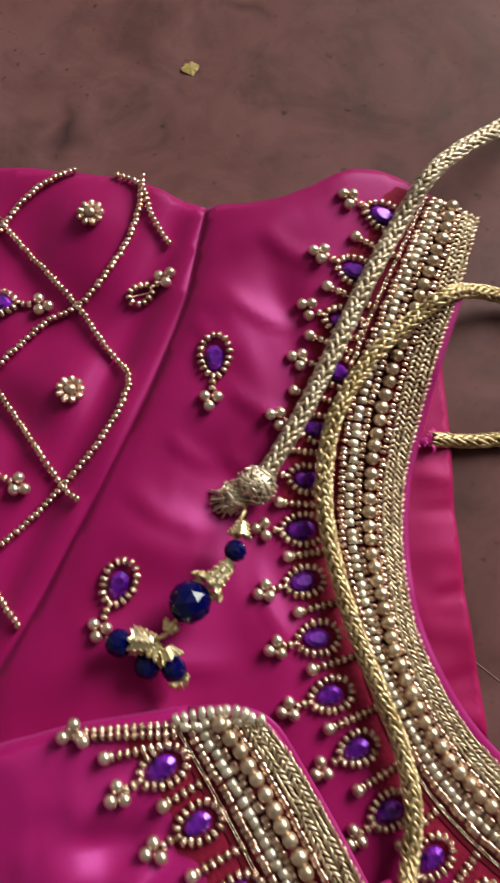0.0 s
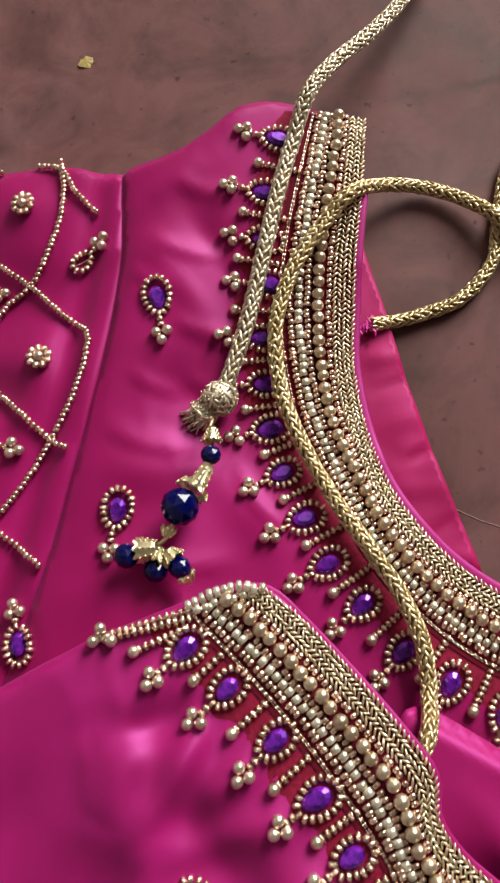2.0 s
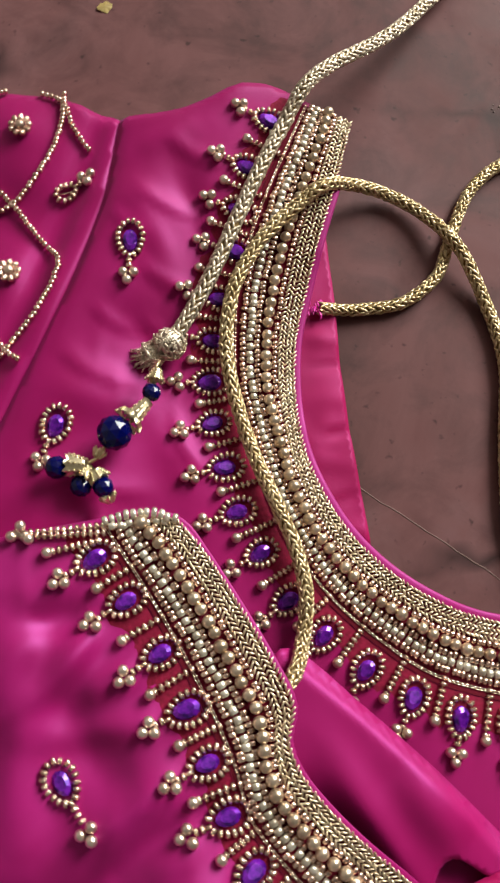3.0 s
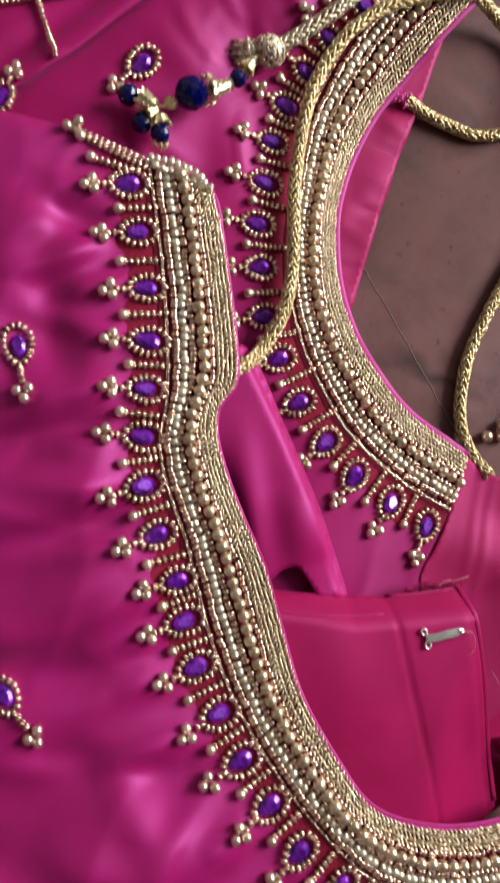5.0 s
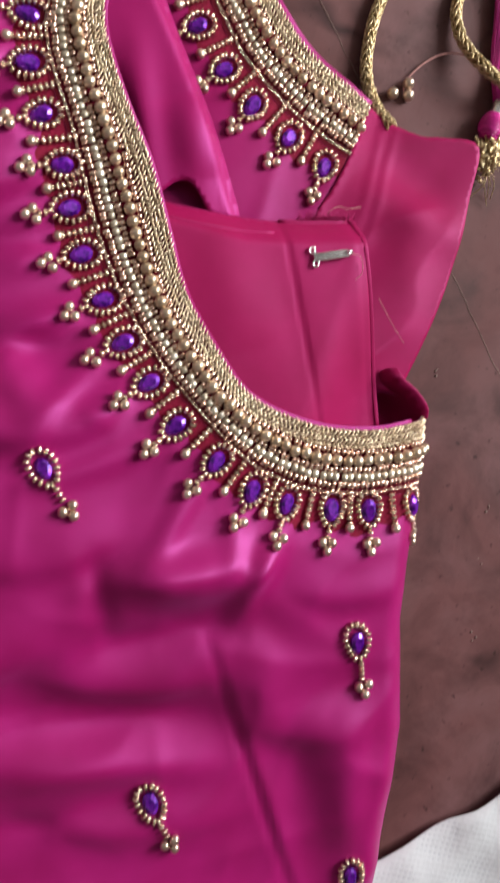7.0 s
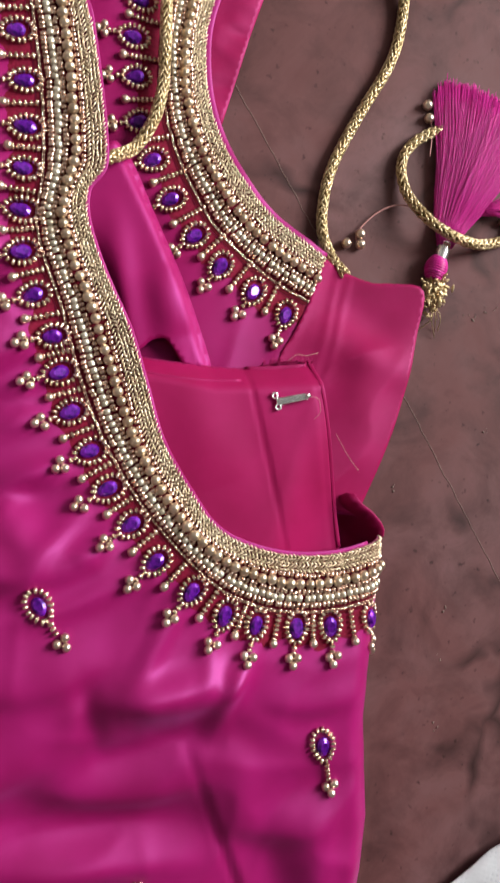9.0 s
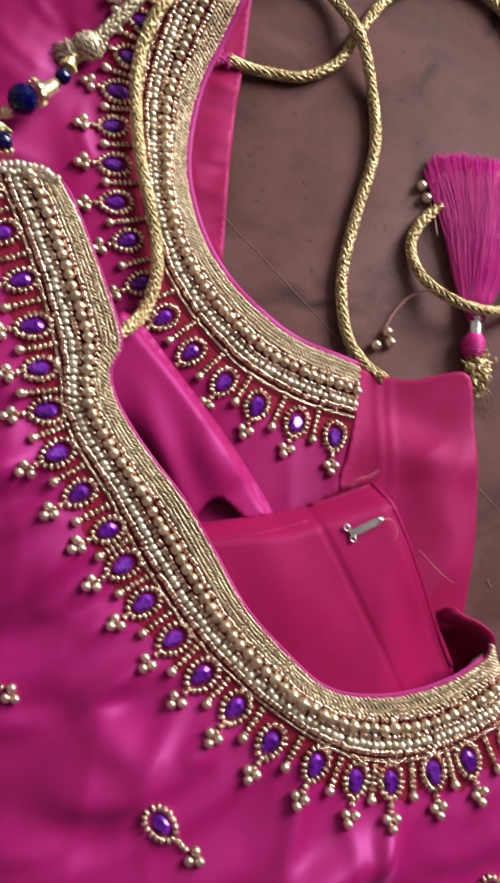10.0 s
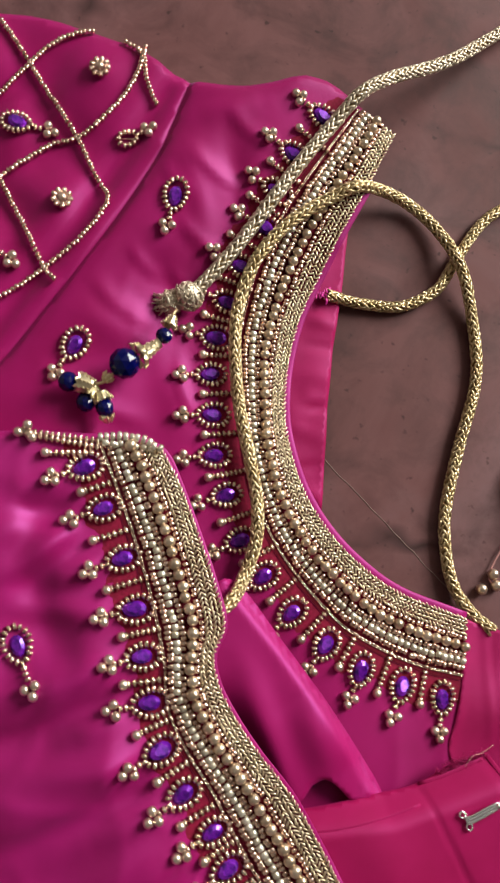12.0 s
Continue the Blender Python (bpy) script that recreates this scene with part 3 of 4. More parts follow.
def panel_height(x, y):
    z = 0.029 - 0.010 * smooth((0.012 - edge_distance(np.asarray(x), np.asarray(y), np.array(mm([(120, -142), (160, -137), (175, -132), (201, -121.5)])))) / 0.014)
    z = z - 0.009 * smooth((np.asarray(x) - 0.202) / 0.03) + crease(x, y, ((178, -150), (206, -192)), -0.5, 5) + crease(x, y, ((150, -150), (176, -185)), 2.0, 9)
    # the placket is a doubled strip between two seams
    def beside(ax, ay, bx, by):
        return ((bx - ax) * (y - ay * 0.001) - (by - ay) * (x - ax * 0.001)) / math.hypot(bx - ax, by - ay)
    left, right = beside(175, -136, 213.5, -201), beside(199, -123, 234, -193)
    z = z + 0.0002 * smooth((left + 0.0004) / 0.0016) - 0.0004 * np.exp(-((left + 0.0006) / 0.0008) ** 2) - 0.0003 * np.exp(-(right / 0.0012) ** 2)
    return z + crease(x, y, ((206, -135), (230, -182)), 1.5, 5) + crease(x, y, ((135, -150), (190, -200)), -1.0, 10)


cloth_panel("inner_panel", np.vstack([spline(mm([(112, -144), (131, -143.5), (160, -137.5), (175, -133), (190, -125), (201, -121.5)]), 0.003)[:-1],
                                      spline(mm([(201, -121.5), (209, -137), (221, -160), (238, -195)]), 0.003)[:-1],
                                      spline(mm([(238, -195), (225, -212), (185, -212), (150, -192), (125, -165), (112, -144)]), 0.004)[:-1]]),
            panel_height, LINING, blouse, 0.0014, "rose lining panel with a stitched hook placket")


def fold_height(x, y):
    d = edge_distance(np.asarray(x), np.asarray(y), np.array(mm([(236, -171), (246, -174), (255, -180.5)])))
    return 0.027 - 0.017 * smooth(d / 0.012)


cloth_panel("side_fold", spline(mm([(232, -170), (238, -172.5), (246, -175.5), (252.5, -181), (253, -189), (240, -203), (224, -208), (222, -190)]), 0.003, True), fold_height, LINING, blouse, 0.0025)

# seams, folded hems and stitching lines
seam_pile = Pile()
seam = spline(mm(SEAM), 0.003)
tube(seam_pile, np.c_[seam, back_height(seam[:, 0], seam[:, 1]) - 0.0004], 0.0004, 6)
put("sleeve_seam", seam_pile.mesh("sleeve_seam", SILK_SHADED), blouse)


def hem(name, line, height, lift, radius, mat):
    p = spline(mm(line), 0.003)
    pile = Pile()
    tube(pile, np.c_[p, 0 * p[:, 0]], 1.7 * radius, 10)
    pile.v[0][:, 2] = pile.v[0][:, 2] * 0.22 + np.repeat(height(p[:, 0], p[:, 1]) + lift, 10)
    return put(name, pile.mesh(name, mat), blouse)


hem("placket_edge", [(200.5, -122.5), (209, -137), (219, -156), (237, -193)], panel_height, 0.0002, 0.0005, LINING)
hem("placket_edge", [(122, -150.5), (140, -149), (160, -144.5), (173, -140)], panel_height, 0.0000, 0.0004, LINING)
hem("placket_edge", [(174, -134), (184, -130.5), (199, -124)], panel_height, 0.0002, 0.0006, LINING)
hem("neck_piping", [(x + 0.8, y + 0.6) for x, y in NECK_OUT[1:]], back_height, -0.0005, 0.0011, SILK)
hem("neck_piping", FRONT_OUT[:-1], front_height, -0.0006, 0.0008, SILK)

# back of the blouse at the hook side lies lining up
cloth_panel("lining_panel", np.vstack([spline(mm(BACK_RIGHT), 0.003)[:-1], spline(mm([(241, -178), (225, -176), (208, -150), (192, -130), (189, -122), (192, -110), (194.5, -94), (196, -73)]), 0.003)[:-1]]),
            lambda x, y: back_height(x, y) + 0.0004 + crease(x, y, ((196, -108), (256, -110)), 2.4, 7) + crease(x, y, ((204, -70), (206, -126)), 0.4, 1.3) + crease(x, y, ((209, -70), (211, -126)), 0.4, 1.3), LINING, blouse, 0.0015, thick=0.0003)

# ---- beads ----
PEARL_BALL = mesh_from("pearl", KINDS["ball"][0] * 0.00212, KINDS["ball"][1], PEARL)
SMALL_BALL = mesh_from("small_pearl", KINDS["ball"][0] * 0.00180, KINDS["ball"][1], CLUSTER)


def stone_mesh():
    """A faceted drop, pointed towards +y, 8 mm long."""
    rings = []
    for scale, z in ((1.0, 0.0), (0.94, 0.0011), (0.58, 0.0021)):
        ring = []
        for k in range(12):
            a = 2 * np.pi * k / 12
            ring.append((0.0034 * scale * np.sin(a) * (0.72 + 0.28 * np.sin(a / 2)), 0.0047 * scale * np.cos(a), z))
        rings.append(ring)
    v = [p for r in rings for p in r]
    f = [(i * 12 + k, i * 12 + (k + 1) % 12, (i + 1) * 12 + (k + 1) % 12, (i + 1) * 12 + k)[::-1] for i in range(2) for k in range(12)]
    f.append(tuple(24 + k for k in range(12))[::-1])
    return mesh_from("stone", v, f, STONE, False)


STONE_MESH = stone_mesh()


def frame_on(height, x, y, direction):
    """A pose on the cloth: z along its normal, y along a direction on the plan."""
    e = 0.004
    hx = float(height(np.array([x + e]), np.array([y]))[0] - height(np.array([x - e]), np.array([y]))[0]) / (2 * e)
    hy = float(height(np.array([x]), np.array([y + e]))[0] - height(np.array([x]), np.array([y - e]))[0]) / (2 * e)
    hx, hy = np.clip(hx, -0.7, 0.7), np.clip(hy, -0.7, 0.7)
    up = Vector((-hx, -hy, 1)).normalized()
    ahead = Vector((direction[0], direction[1], 0)).normalized()
    ahead = (ahead - up * ahead.dot(up)).normalized()
    side = ahead.cross(up)
    m = Matrix((side, ahead, up)).transposed().to_4x4()
    m.translation = (x, y, float(height(np.array([x]), np.array([y]))[0]))
    return m


BEAD_MESH = mesh_from("bead", KINDS["bead"][0], KINDS["bead"][1], SEED)


def bead_line(pile, path, height, radius, pitch, lift=0.8, flat=1.0, kind="bead"):
    p = spline(path, pitch)
    z = height(p[:, 0], p[:, 1])
    t = np.gradient(p, axis=0)
    for (x, y), h, d in zip(p, z, t):
        d = d / (np.linalg.norm(d) + 1e-12)
        tip = random.uniform(-0.18, 0.18)
        pile.add(kind, (x + random.gauss(0, 0.00018), y + random.gauss(0, 0.00018), h + radius * lift * random.uniform(0.85, 1.15)), (d[0] - d[1] * tip, d[1] + d[0] * tip, random.uniform(-0.1, 0.1)), (0, 0, 1), (radius * random.uniform(0.93, 1.06), radius * flat * random.uniform(0.92, 1.08), pitch * random.uniform(0.37, 0.43)))


def bead_piece(parent, centre, axis, radius, half):
    a = Vector(axis).normalized()
    s = a.orthogonal().normalized()
    m = Matrix((s * radius, a.cross(s) * radius, a * half)).transposed().to_4x4()
    m.translation = centre
    put("bead", BEAD_MESH, parent).matrix_basis = m


def drop_motif(x, y, direction, height, reach=11.2, size=1.0, plain=False):
    """A stone in a ring of seed beads with three small pearls at its tip."""
    m = frame_on(height, x, y, direction)
    d = np.array(direction, float) / np.linalg.norm(direction)
    n_ = np.array((d[1], -d[0]))

    def out(px, py, lift):
        q = np.array((x, y)) + (n_ * px + d * py) * 0.001
        return (q[0], q[1], float(height(q[:1], q[1:])[0]) + lift * 0.001)

    if plain:
        pile = Pile()
        tube(pile, np.array([out(-1, -3, 0.2), out(0, 0, 0.3), out(1, 3, 0.2)]), 0.0003, 5)
        ob = put("drop_motif", pile.mesh("thread", SEED), blouse)
    else:
        ob = put("drop_motif", STONE_MESH, blouse)
        ob.matrix_basis = m @ Matrix.Translation((0, 0, 0.0004)) @ Matrix.Rotation(random.uniform(-0.12, 0.12), 4, 'Z') @ Matrix.Rotation(random.uniform(-0.22, 0.22), 4, 'X') @ Matrix.Rotation(random.uniform(-0.22, 0.22), 4, 'Y') @ Matrix.Scale(size * random.uniform(0.86, 0.95), 4)
    back = ob.matrix_basis.inverted()
    made = []
    ring = []
    for k in range(61):
        a = 2 * np.pi * k / 60
        ring.append((4.9 * size * math.sin(a) * (0.66 + 0.34 * math.sin(a / 2)), 6.5 * size * math.cos(a) - 0.4))
    ring = spline(ring, 2.0)[:-1]
    for i, (px, py) in enumerate(ring):
        qx, qy = ring[(i + 1) % len(ring)] - ring[i - 1]
        w = n_ * qx + d * qy
        made.append((out(px + random.uniform(-.12, .12), py + random.uniform(-.12, .12), 0.95), (w[0], w[1], random.uniform(-.3, .3) * np.linalg.norm(w)), 0.00128 * random.uniform(0.92, 1.08), 0.00068))
    far = 6.1 * size + 1.7
    while far < reach - 1.5:
        made.append((out(random.uniform(-.2, .2), far, 0.9), (d[0], d[1], 0.0), 0.00128, 0.00066))
        far += 1.9
    for c, a, r, h in made:
        bead_piece(ob, c, a, r, h)
    turn = random.uniform(-0.25, 0.25)
    for px, py in ((-1.85, -0.2), (1.85, 0.1), (0.1, 2.9)):
        put("pearl", SMALL_BALL, ob).matrix_basis = Matrix.Translation(out(px + turn * py, reach + py, 1.35))
    for child in ob.children:
        child.matrix_parent_inverse = back
    return ob


def toward(line, x, y):
    """The way from the nearest place on a line to a point, and that place."""
    p = spline(mm(line), 0.001)
    q = p[((p - (x, y)) ** 2).sum(1).argmin()]
    d = np.array((x, y)) - q
    return d / np.linalg.norm(d), q


def bead_strand(start, direction, height, length):
    """A short strand of seed beads on a thread, ending in a small pearl."""
    d = np.array(direction) / np.linalg.norm(direction)
    a = np.array(start)
    n = max(3, int(round(length / 0.00195)))
    pts = np.array([a + d * (0.0008 + length * i / n) for i in range(n + 1)])
    z = height(pts[:, 0], pts[:, 1])
    pile = Pile()
    tube(pile, np.c_[pts, z + 0.0004], 0.0003, 5)
    ob = put("bead_strand", pile.mesh("thread", SEED), blouse)
    for (x, y), h in zip(pts, z):
        bead_piece(ob, (x, y, h + 0.00095), (d[0] + random.uniform(-.15, .15), d[1] + random.uniform(-.15, .15), random.uniform(-.1, .1)), 0.00132 * random.uniform(0.92, 1.06), 0.00066)
    e = a + d * (length + 0.0026)
    put("pearl", SMALL_BALL, ob).matrix_basis = Matrix.Translation((e[0], e[1], float(height(e[:1], e[1:])[0]) + 0.00135))


def border(inner, outer, height, label):
    """A beaded band between two lines: rows of seeds, glass tubes, pearls and zari braid on a maroon ground."""
    n = 140
    a, b = spline(mm(inner), 0.0005), spline(mm(outer), 0.0005)
    a = a[np.linspace(0, len(a) - 1, n).astype(int)]
    b = b[np.linspace(0, len(b) - 1, n).astype(int)]

    def row(u):
        return (a + (b - a) * u).tolist()
    us = (-0.15, 0.0, 0.25, 0.5, 0.75, 0.985)
    grid = np.array([row(u) for u in us])
    z = height(grid[..., 0], grid[..., 1]) + 0.0007
    v = np.concatenate([grid, z[..., None]], 2).reshape(-1, 3)
    f = [(i * n + k, i * n + k + 1, (i + 1) * n + k + 1, (i + 1) * n + k) for i in range(len(us) - 1) for k in range(n - 1)]
    edge = [-0.16 for k in range(n)], [-0.46 for k in range(n)], [-0.64 - 0.12 * math.sin(k * 0.9) * math.sin(k * 0.37) + random.uniform(-.03, .03) for k in range(n)]
    under = np.array([a + (b - a) * np.array(e)[:, None] for e in edge])
    zu = height(under[..., 0], under[..., 1]) + np.array((0.0004, 0.0003, 0.0000))[:, None]
    vu = np.concatenate([under, zu[..., None]], 2).reshape(-1, 3)
    put("stitched_ground", mesh_from("stitched_ground", vu, [(i * n + k, i * n + k + 1, (i + 1) * n + k + 1, (i + 1) * n + k) for i in range(2) for k in range(n - 1)], CRIMSON), blouse)
    band = put("neck_border", mesh_from("border_ground", v, f, MAROON), blouse, label)
    for u, r in ((0.085, 0.00126), (0.332, 0.00124), (0.626, 0.00112)):
        pile = Pile()
        bead_line(pile, row(u), height, r, 0.00188, 1.0, 1.06)
        put("seed_beading", pile.mesh("seed_beading", SEED), band, kind="stuff")
    pile = Pile()
    bead_line(pile, row(0.208), height, 0.00162, 0.0027, 0.85, 1.14, "tube")
    put("tube_beading", pile.mesh("tube_beading", TUBE), band, kind="stuff")
    p = spline(row(0.482), 0.0041)
    z = height(p[:, 0], p[:, 1])
    for (x, y), h in zip(p, z):
        o = put("pearl", PEARL_BALL, band)
        o.matrix_basis = Matrix.Translation((x + random.gauss(0, 0.00018), y + random.gauss(0, 0.00018), h + 0.0027)) @ Matrix.Rotation(random.uniform(0, 6.28), 4, 'X') @ Matrix.Scale(random.uniform(0.93, 1.05), 4)
    pile = Pile()
    for j, u in enumerate((0.712, 0.780, 0.846, 0.912, 0.978)):
        q = spline(row(u), 0.0017)
        z = height(q[:, 0], q[:, 1])
        t = np.gradient(q, axis=0)
        for (x, y), h, d in zip(q, z, t):
            d = d / (np.linalg.norm(d) + 1e-12)
            s = (0.7 if j % 2 else -0.7) + random.uniform(-0.5, 0.5)
            pile.add("grain", (x, y, h + 0.0013 + random.uniform(-.0002, .0002)), (d[0] - d[1] * s, d[1] + d[0] * s, random.uniform(-.25, .25)), (0, 0, 1), (0.00056 * random.uniform(0.8, 1.2), 0.00042, 0.00140 * random.uniform(0.88, 1.1)))
    put("zari_braid", pile.mesh("zari_braid", ZARI_NECK), band, kind="stuff")
    pile = Pile()
    for u in (-0.06, -0.03):
        q = spline(row(u), 0.0016)
        z = height(q[:, 0], q[:, 1])
        t = np.gradient(q, axis=0)
        for (x, y), h, d in zip(q, z, t):
            d = d / (np.linalg.norm(d) + 1e-12)
            pile.add("grain", (x, y, h + 0.0009), (d[0], d[1], 0), (0, 0, 1), (0.00025, 0.00028, 0.0009))
    put("chain_stitch", pile.mesh("chain_stitch", SEED), band, kind="stuff")
    return band


border(NECK_IN, NECK_OUT, back_height, "gold beaded border along the back neckline")
border(FRONT_IN, [(68, -20.5)] + FRONT_OUT[3:], front_height, "gold beaded border along the front neckline")

BACK_STONES = mm([(121, 126), (110, 108), (104.5, 92), (101, 77), (93, 60), (89, 45), (86, 30), (85, 14.5), (87, -2), (89, -18), (95, -33), (102, -50), (112, -63), (124, -76), (138, -87), (152, -95.5),
                  (169, -100.5), (186, -104.5)])



def edging(stones, inner, height, lengths):
    ways = [toward(inner, x, y) for x, y in stones]
    for (x, y), (d, q) in zip(stones, ways):
        drop_motif(x, y, d, height, random.uniform(10.6, 11.8), random.uniform(0.92, 1.02))
    for (a, (da, qa)), (b, (db, qb)) in zip(zip(stones, ways), zip(stones[1:], ways[1:])):
        mid = (np.array(a) + np.array(b)) / 2
        d, q = toward(inner, *mid)
        bead_strand(q, d + (da + db) * 0.5, height, lengths * random.uniform(0.9, 1.1))


edging(BACK_STONES, NECK_IN, back_height, 0.0135)
edging(FRONT_STONES, FRONT_IN, front_height, 0.0118)
# the beads that close the upper end of the front border
pile = Pile()
bead_line(pile, mm([(46, -18.8), (54, -17.8), (61, -18.4), (67.5, -20.8)]), front_height, 0.00150, 0.0023, 1.3, 1.1)
bead_line(pile, mm([(48, -20.8), (56, -20.4), (64, -21.2)]), front_height, 0.00140, 0.0025, 1.2, 1.1, "tube")
put("end_beading", pile.mesh("end_beading", TUBE), blouse, kind="stuff")
# the strand that runs out along the shoulder fold of the front
for sx, sy, dx, dy, ll in ((48, -20.2, -1, 0.03, 0.026), (46, -22.4, -1, 0.08, 0.022), (44, -24.6, -1, -0.10, 0.014)):
    bead_strand((sx * 0.001, sy * 0.001), (dx, dy), front_height, ll)
for px, py in ((22.5, -21.6), (17.6, -20.2), (20.6, -17.4)):
    put("pearl", SMALL_BALL, blouse).matrix_basis = Matrix.Translation((px * 0.001, py * 0.001, float(front_height(np.array([px * 0.001]), np.array([py * 0.001]))[0]) + 0.0022))

for (x, y), (u, v), h, size in (((64, 82), (62, 70), back_height, 0.98), ((32, 17.5), (26.5, 6.5), back_height, 0.98), ((26, -93), (32, -106), front_height, 0.98), ((123, -244.5), (134, -254), front_height, 0.95),
                                ((246, -270), (253.5, -284), front_height, 0.98), ((193, -342), (203, -352.5), front_height, 0.98), ((57, -198), (69, -206), front_height, 0.95), ((273, -352), (277, -366), front_height, 0.9),
                                ((-1, 108), (11, 107), back_height, 0.9), ((-9, 56), (4, 49), back_height, 0.9)):
    drop_motif(x * 0.001, y * 0.001, (u - x, v - y), h, math.hypot(u - x, v - y), size)
drop_motif(0.0435, 0.107, (8, 4.5), back_height, 7.5, 0.62, True)
drop_motif(-0.008, -0.012, (1, 8), back_height, 9.5, 0.9)


def flower(x, y, height):
    m = frame_on(height, x, y, (0, 1))
    ob = put("bead_flower", SMALL_BALL, blouse)
    ob.matrix_basis = m @ Matrix.Translation((0, 0, 0.0013))
    for k in range(9):
        a = 2 * np.pi * k / 9
        bead_piece(ob, m @ Vector((0.0032 * math.cos(a), 0.0032 * math.sin(a), 0.0009)), (math.cos(a), math.sin(a), 0.15), 0.00112, 0.0012)
    for child in ob.children:
        child.matrix_parent_inverse = ob.matrix_basis.inverted()


for x, y in ((29, 134), (20.5, 76), (-16, 134), (-28, 82)):
    flower(x * 0.001, y * 0.001, back_height)

LATTICE = [[(-13, 153), (0, 136), (11, 121), (23, 105), (30, 92), (38, 78), (30, 61), (17, 47.5), (2, 34), (-9, 27), (-19, 20.5)], [(24, 153), (12, 147), (1, 136), (-9, 122), (-24, 104)],
           [(46, 147), (44, 135), (38.5, 122), (26, 107), (13, 101), (3, 92), (-5, 85), (-16, 77), (-33, 70)], [(-5, 84), (6, 66), (17, 47.5), (21.5, 42.5)], [(38, 149), (45, 144), (48, 133), (53, 123)],
           [(-28, 51), (-17, 35), (-9, 27), (4, 9)]]
for line in LATTICE:
    pile = Pile()
    p = spline(mm(line), 0.0018)
    z = back_height(p[:, 0], p[:, 1])
    t = np.gradient(p, axis=0)
    for (x, y), h, d in zip(p, z, t):
        d = d / (np.linalg.norm(d) + 1e-12)
        n_ = np.array((-d[1], d[0]))
        a = d + n_ * random.uniform(0.35, 0.65)
        pile.add("bead", (x + random.gauss(0, 0.00012), y + random.gauss(0, 0.00012), h + 0.0010), (a[0], a[1], random.uniform(-.15, .15)), (0, 0, 1), (0.00112, 0.00120 * random.uniform(0.93, 1.07), 0.00070))
    put("lattice_strand", pile.mesh("lattice_strand", SEED), blouse, kind="stuff")

# ---- cords ----


def braid(name, path, radius, mat, label, parent=None):
    """A knitted metallic cord: loops of flat thread over a dull core."""
    p = spline(path, 0.0018)
    pile, core = Pile(), Pile()
    tube(core, p, radius * 0.82, 8)
    t = np.gradient(p, axis=0)
    t /= np.linalg.norm(t, axis=1)[:, None]
    for i, (c, d) in enumerate(zip(p, t)):
        side = np.cross(d, (0, 0, 1.0))
        side /= np.linalg.norm(side) + 1e-12
        up = np.cross(side, d)
        for k in range(8):
            a = 2 * np.pi * (k + 0.5 * (i % 2)) / 8 + 0.16 * math.sin(i * 0.23) + random.gauss(0, 0.06)
            o = side * math.cos(a) + up * math.sin(a)
            w = np.cross(d, o) * ((0.55 if k % 2 else -0.55) + random.gauss(0, 0.16))
            pile.add("grain", c + o * radius * random.uniform(0.80, 0.90) + d * random.gauss(0, 0.00012), d + w + o * random.uniform(-.2, .2), o, (radius * 0.20, radius * random.uniform(0.20, 0.30), 0.00165))
    ob = put(name, core.mesh(name, CORD_CORE), parent or blouse, label)
    put("braid", pile.mesh("braid", mat), ob, kind="stuff")
    return ob


def on_back(points, lift):
    q = np.array(mm(points))
    z = back_height(q[:, 0], q[:, 1]) + lift
    return [(x, y, h) for (x, y), h in zip(q, z)]


drape = on_back([(72.5, 42.5), (80, 51), (90, 65), (101, 83), (113, 103), (125, 121)], 0.0055)
braid("drawstring", drape + mm([(135, 134, 32), (149, 146, 28), (166, 157.5, 22), (181, 169, 17), (200, 187, 11), (230, 215, 5), (275, 250, 3.4), (330, 270, 3.2)]), 0.0027, ZARI_PALE,
      "pale gold braided drawstring over the shoulder")
loop = on_back([(137, 97), (127, 91), (111, 78.5), (99, 62), (93.5, 43), (93.5, 24), (97, 2), (102, -16), (106.5, -33), (107.5, -49), (104, -63)], 0.0062)
braid("drawstring", mm([(207, -77, 9), (199, -70, 5), (192, -59, 3.2), (188.5, -43, 3), (188.5, -28, 3), (193, -4, 3), (200, 27, 3), (198, 52, 3.2), (190, 75, 8), (180, 92, 5), (166, 102.5, 5), (150, 103, 13)]) + loop
      + mm([(98, -73, 28), (90, -80, 29)]), 0.0025, ZARI, "yellow gold braided drawstring looped over the border")
braid("drawstring", mm([(132, 56, 6), (140, 55.5, 3.6), (151, 55, 3), (166, 56.5, 3), (181, 66, 3), (189.5, 81, 2.8), (202, 101, 3), (219, 113, 3), (238, 117, 3), (257, 110, 3), (272, 92, 3), (283, 76, 3), (294, 58, 3), (295, 46, 3),
                        (284, 39, 3), (270, 32, 3), (250, 18, 2.8), (230, 4, 2.8), (221, -7, 3), (219.5, -18, 3.2), (226, -30, 5), (239, -40, 11), (257, -42, 11), (273, -35.5, 5), (291, -21, 3), (318, -2, 3)]), 0.0024, ZARI,
      "yellow gold braided drawstring curling on the floor")

# the knot and frayed end of the pale cord
pile = Pile()
kx, ky, kz = drape[0]
for k in range(230):
    a, b = random.uniform(0, 6.28), random.uniform(-0.9, 1.5)
    o = np.array((math.cos(a) * math.cos(b), math.sin(a) * math.cos(b), math.sin(b)))
    w = np.cross(o, (random.uniform(-1, 1), random.uniform(-1, 1), random.uniform(-1, 1)))
    lobe = k % 3 == 0
    c = np.array((kx - 0.0055, ky - 0.0015, kz - 0.0005)) if lobe else np.array((kx + 0.0005, ky + 0.0005, kz + 0.001))
    pile.add("grain", c + o * np.array((0.0045, 0.0040, 0.0026) if lobe else (0.0056, 0.0052, 0.0042)) * random.uniform(0.85, 1.1), w, o, (0.0004, 0.0007, 0.0026))
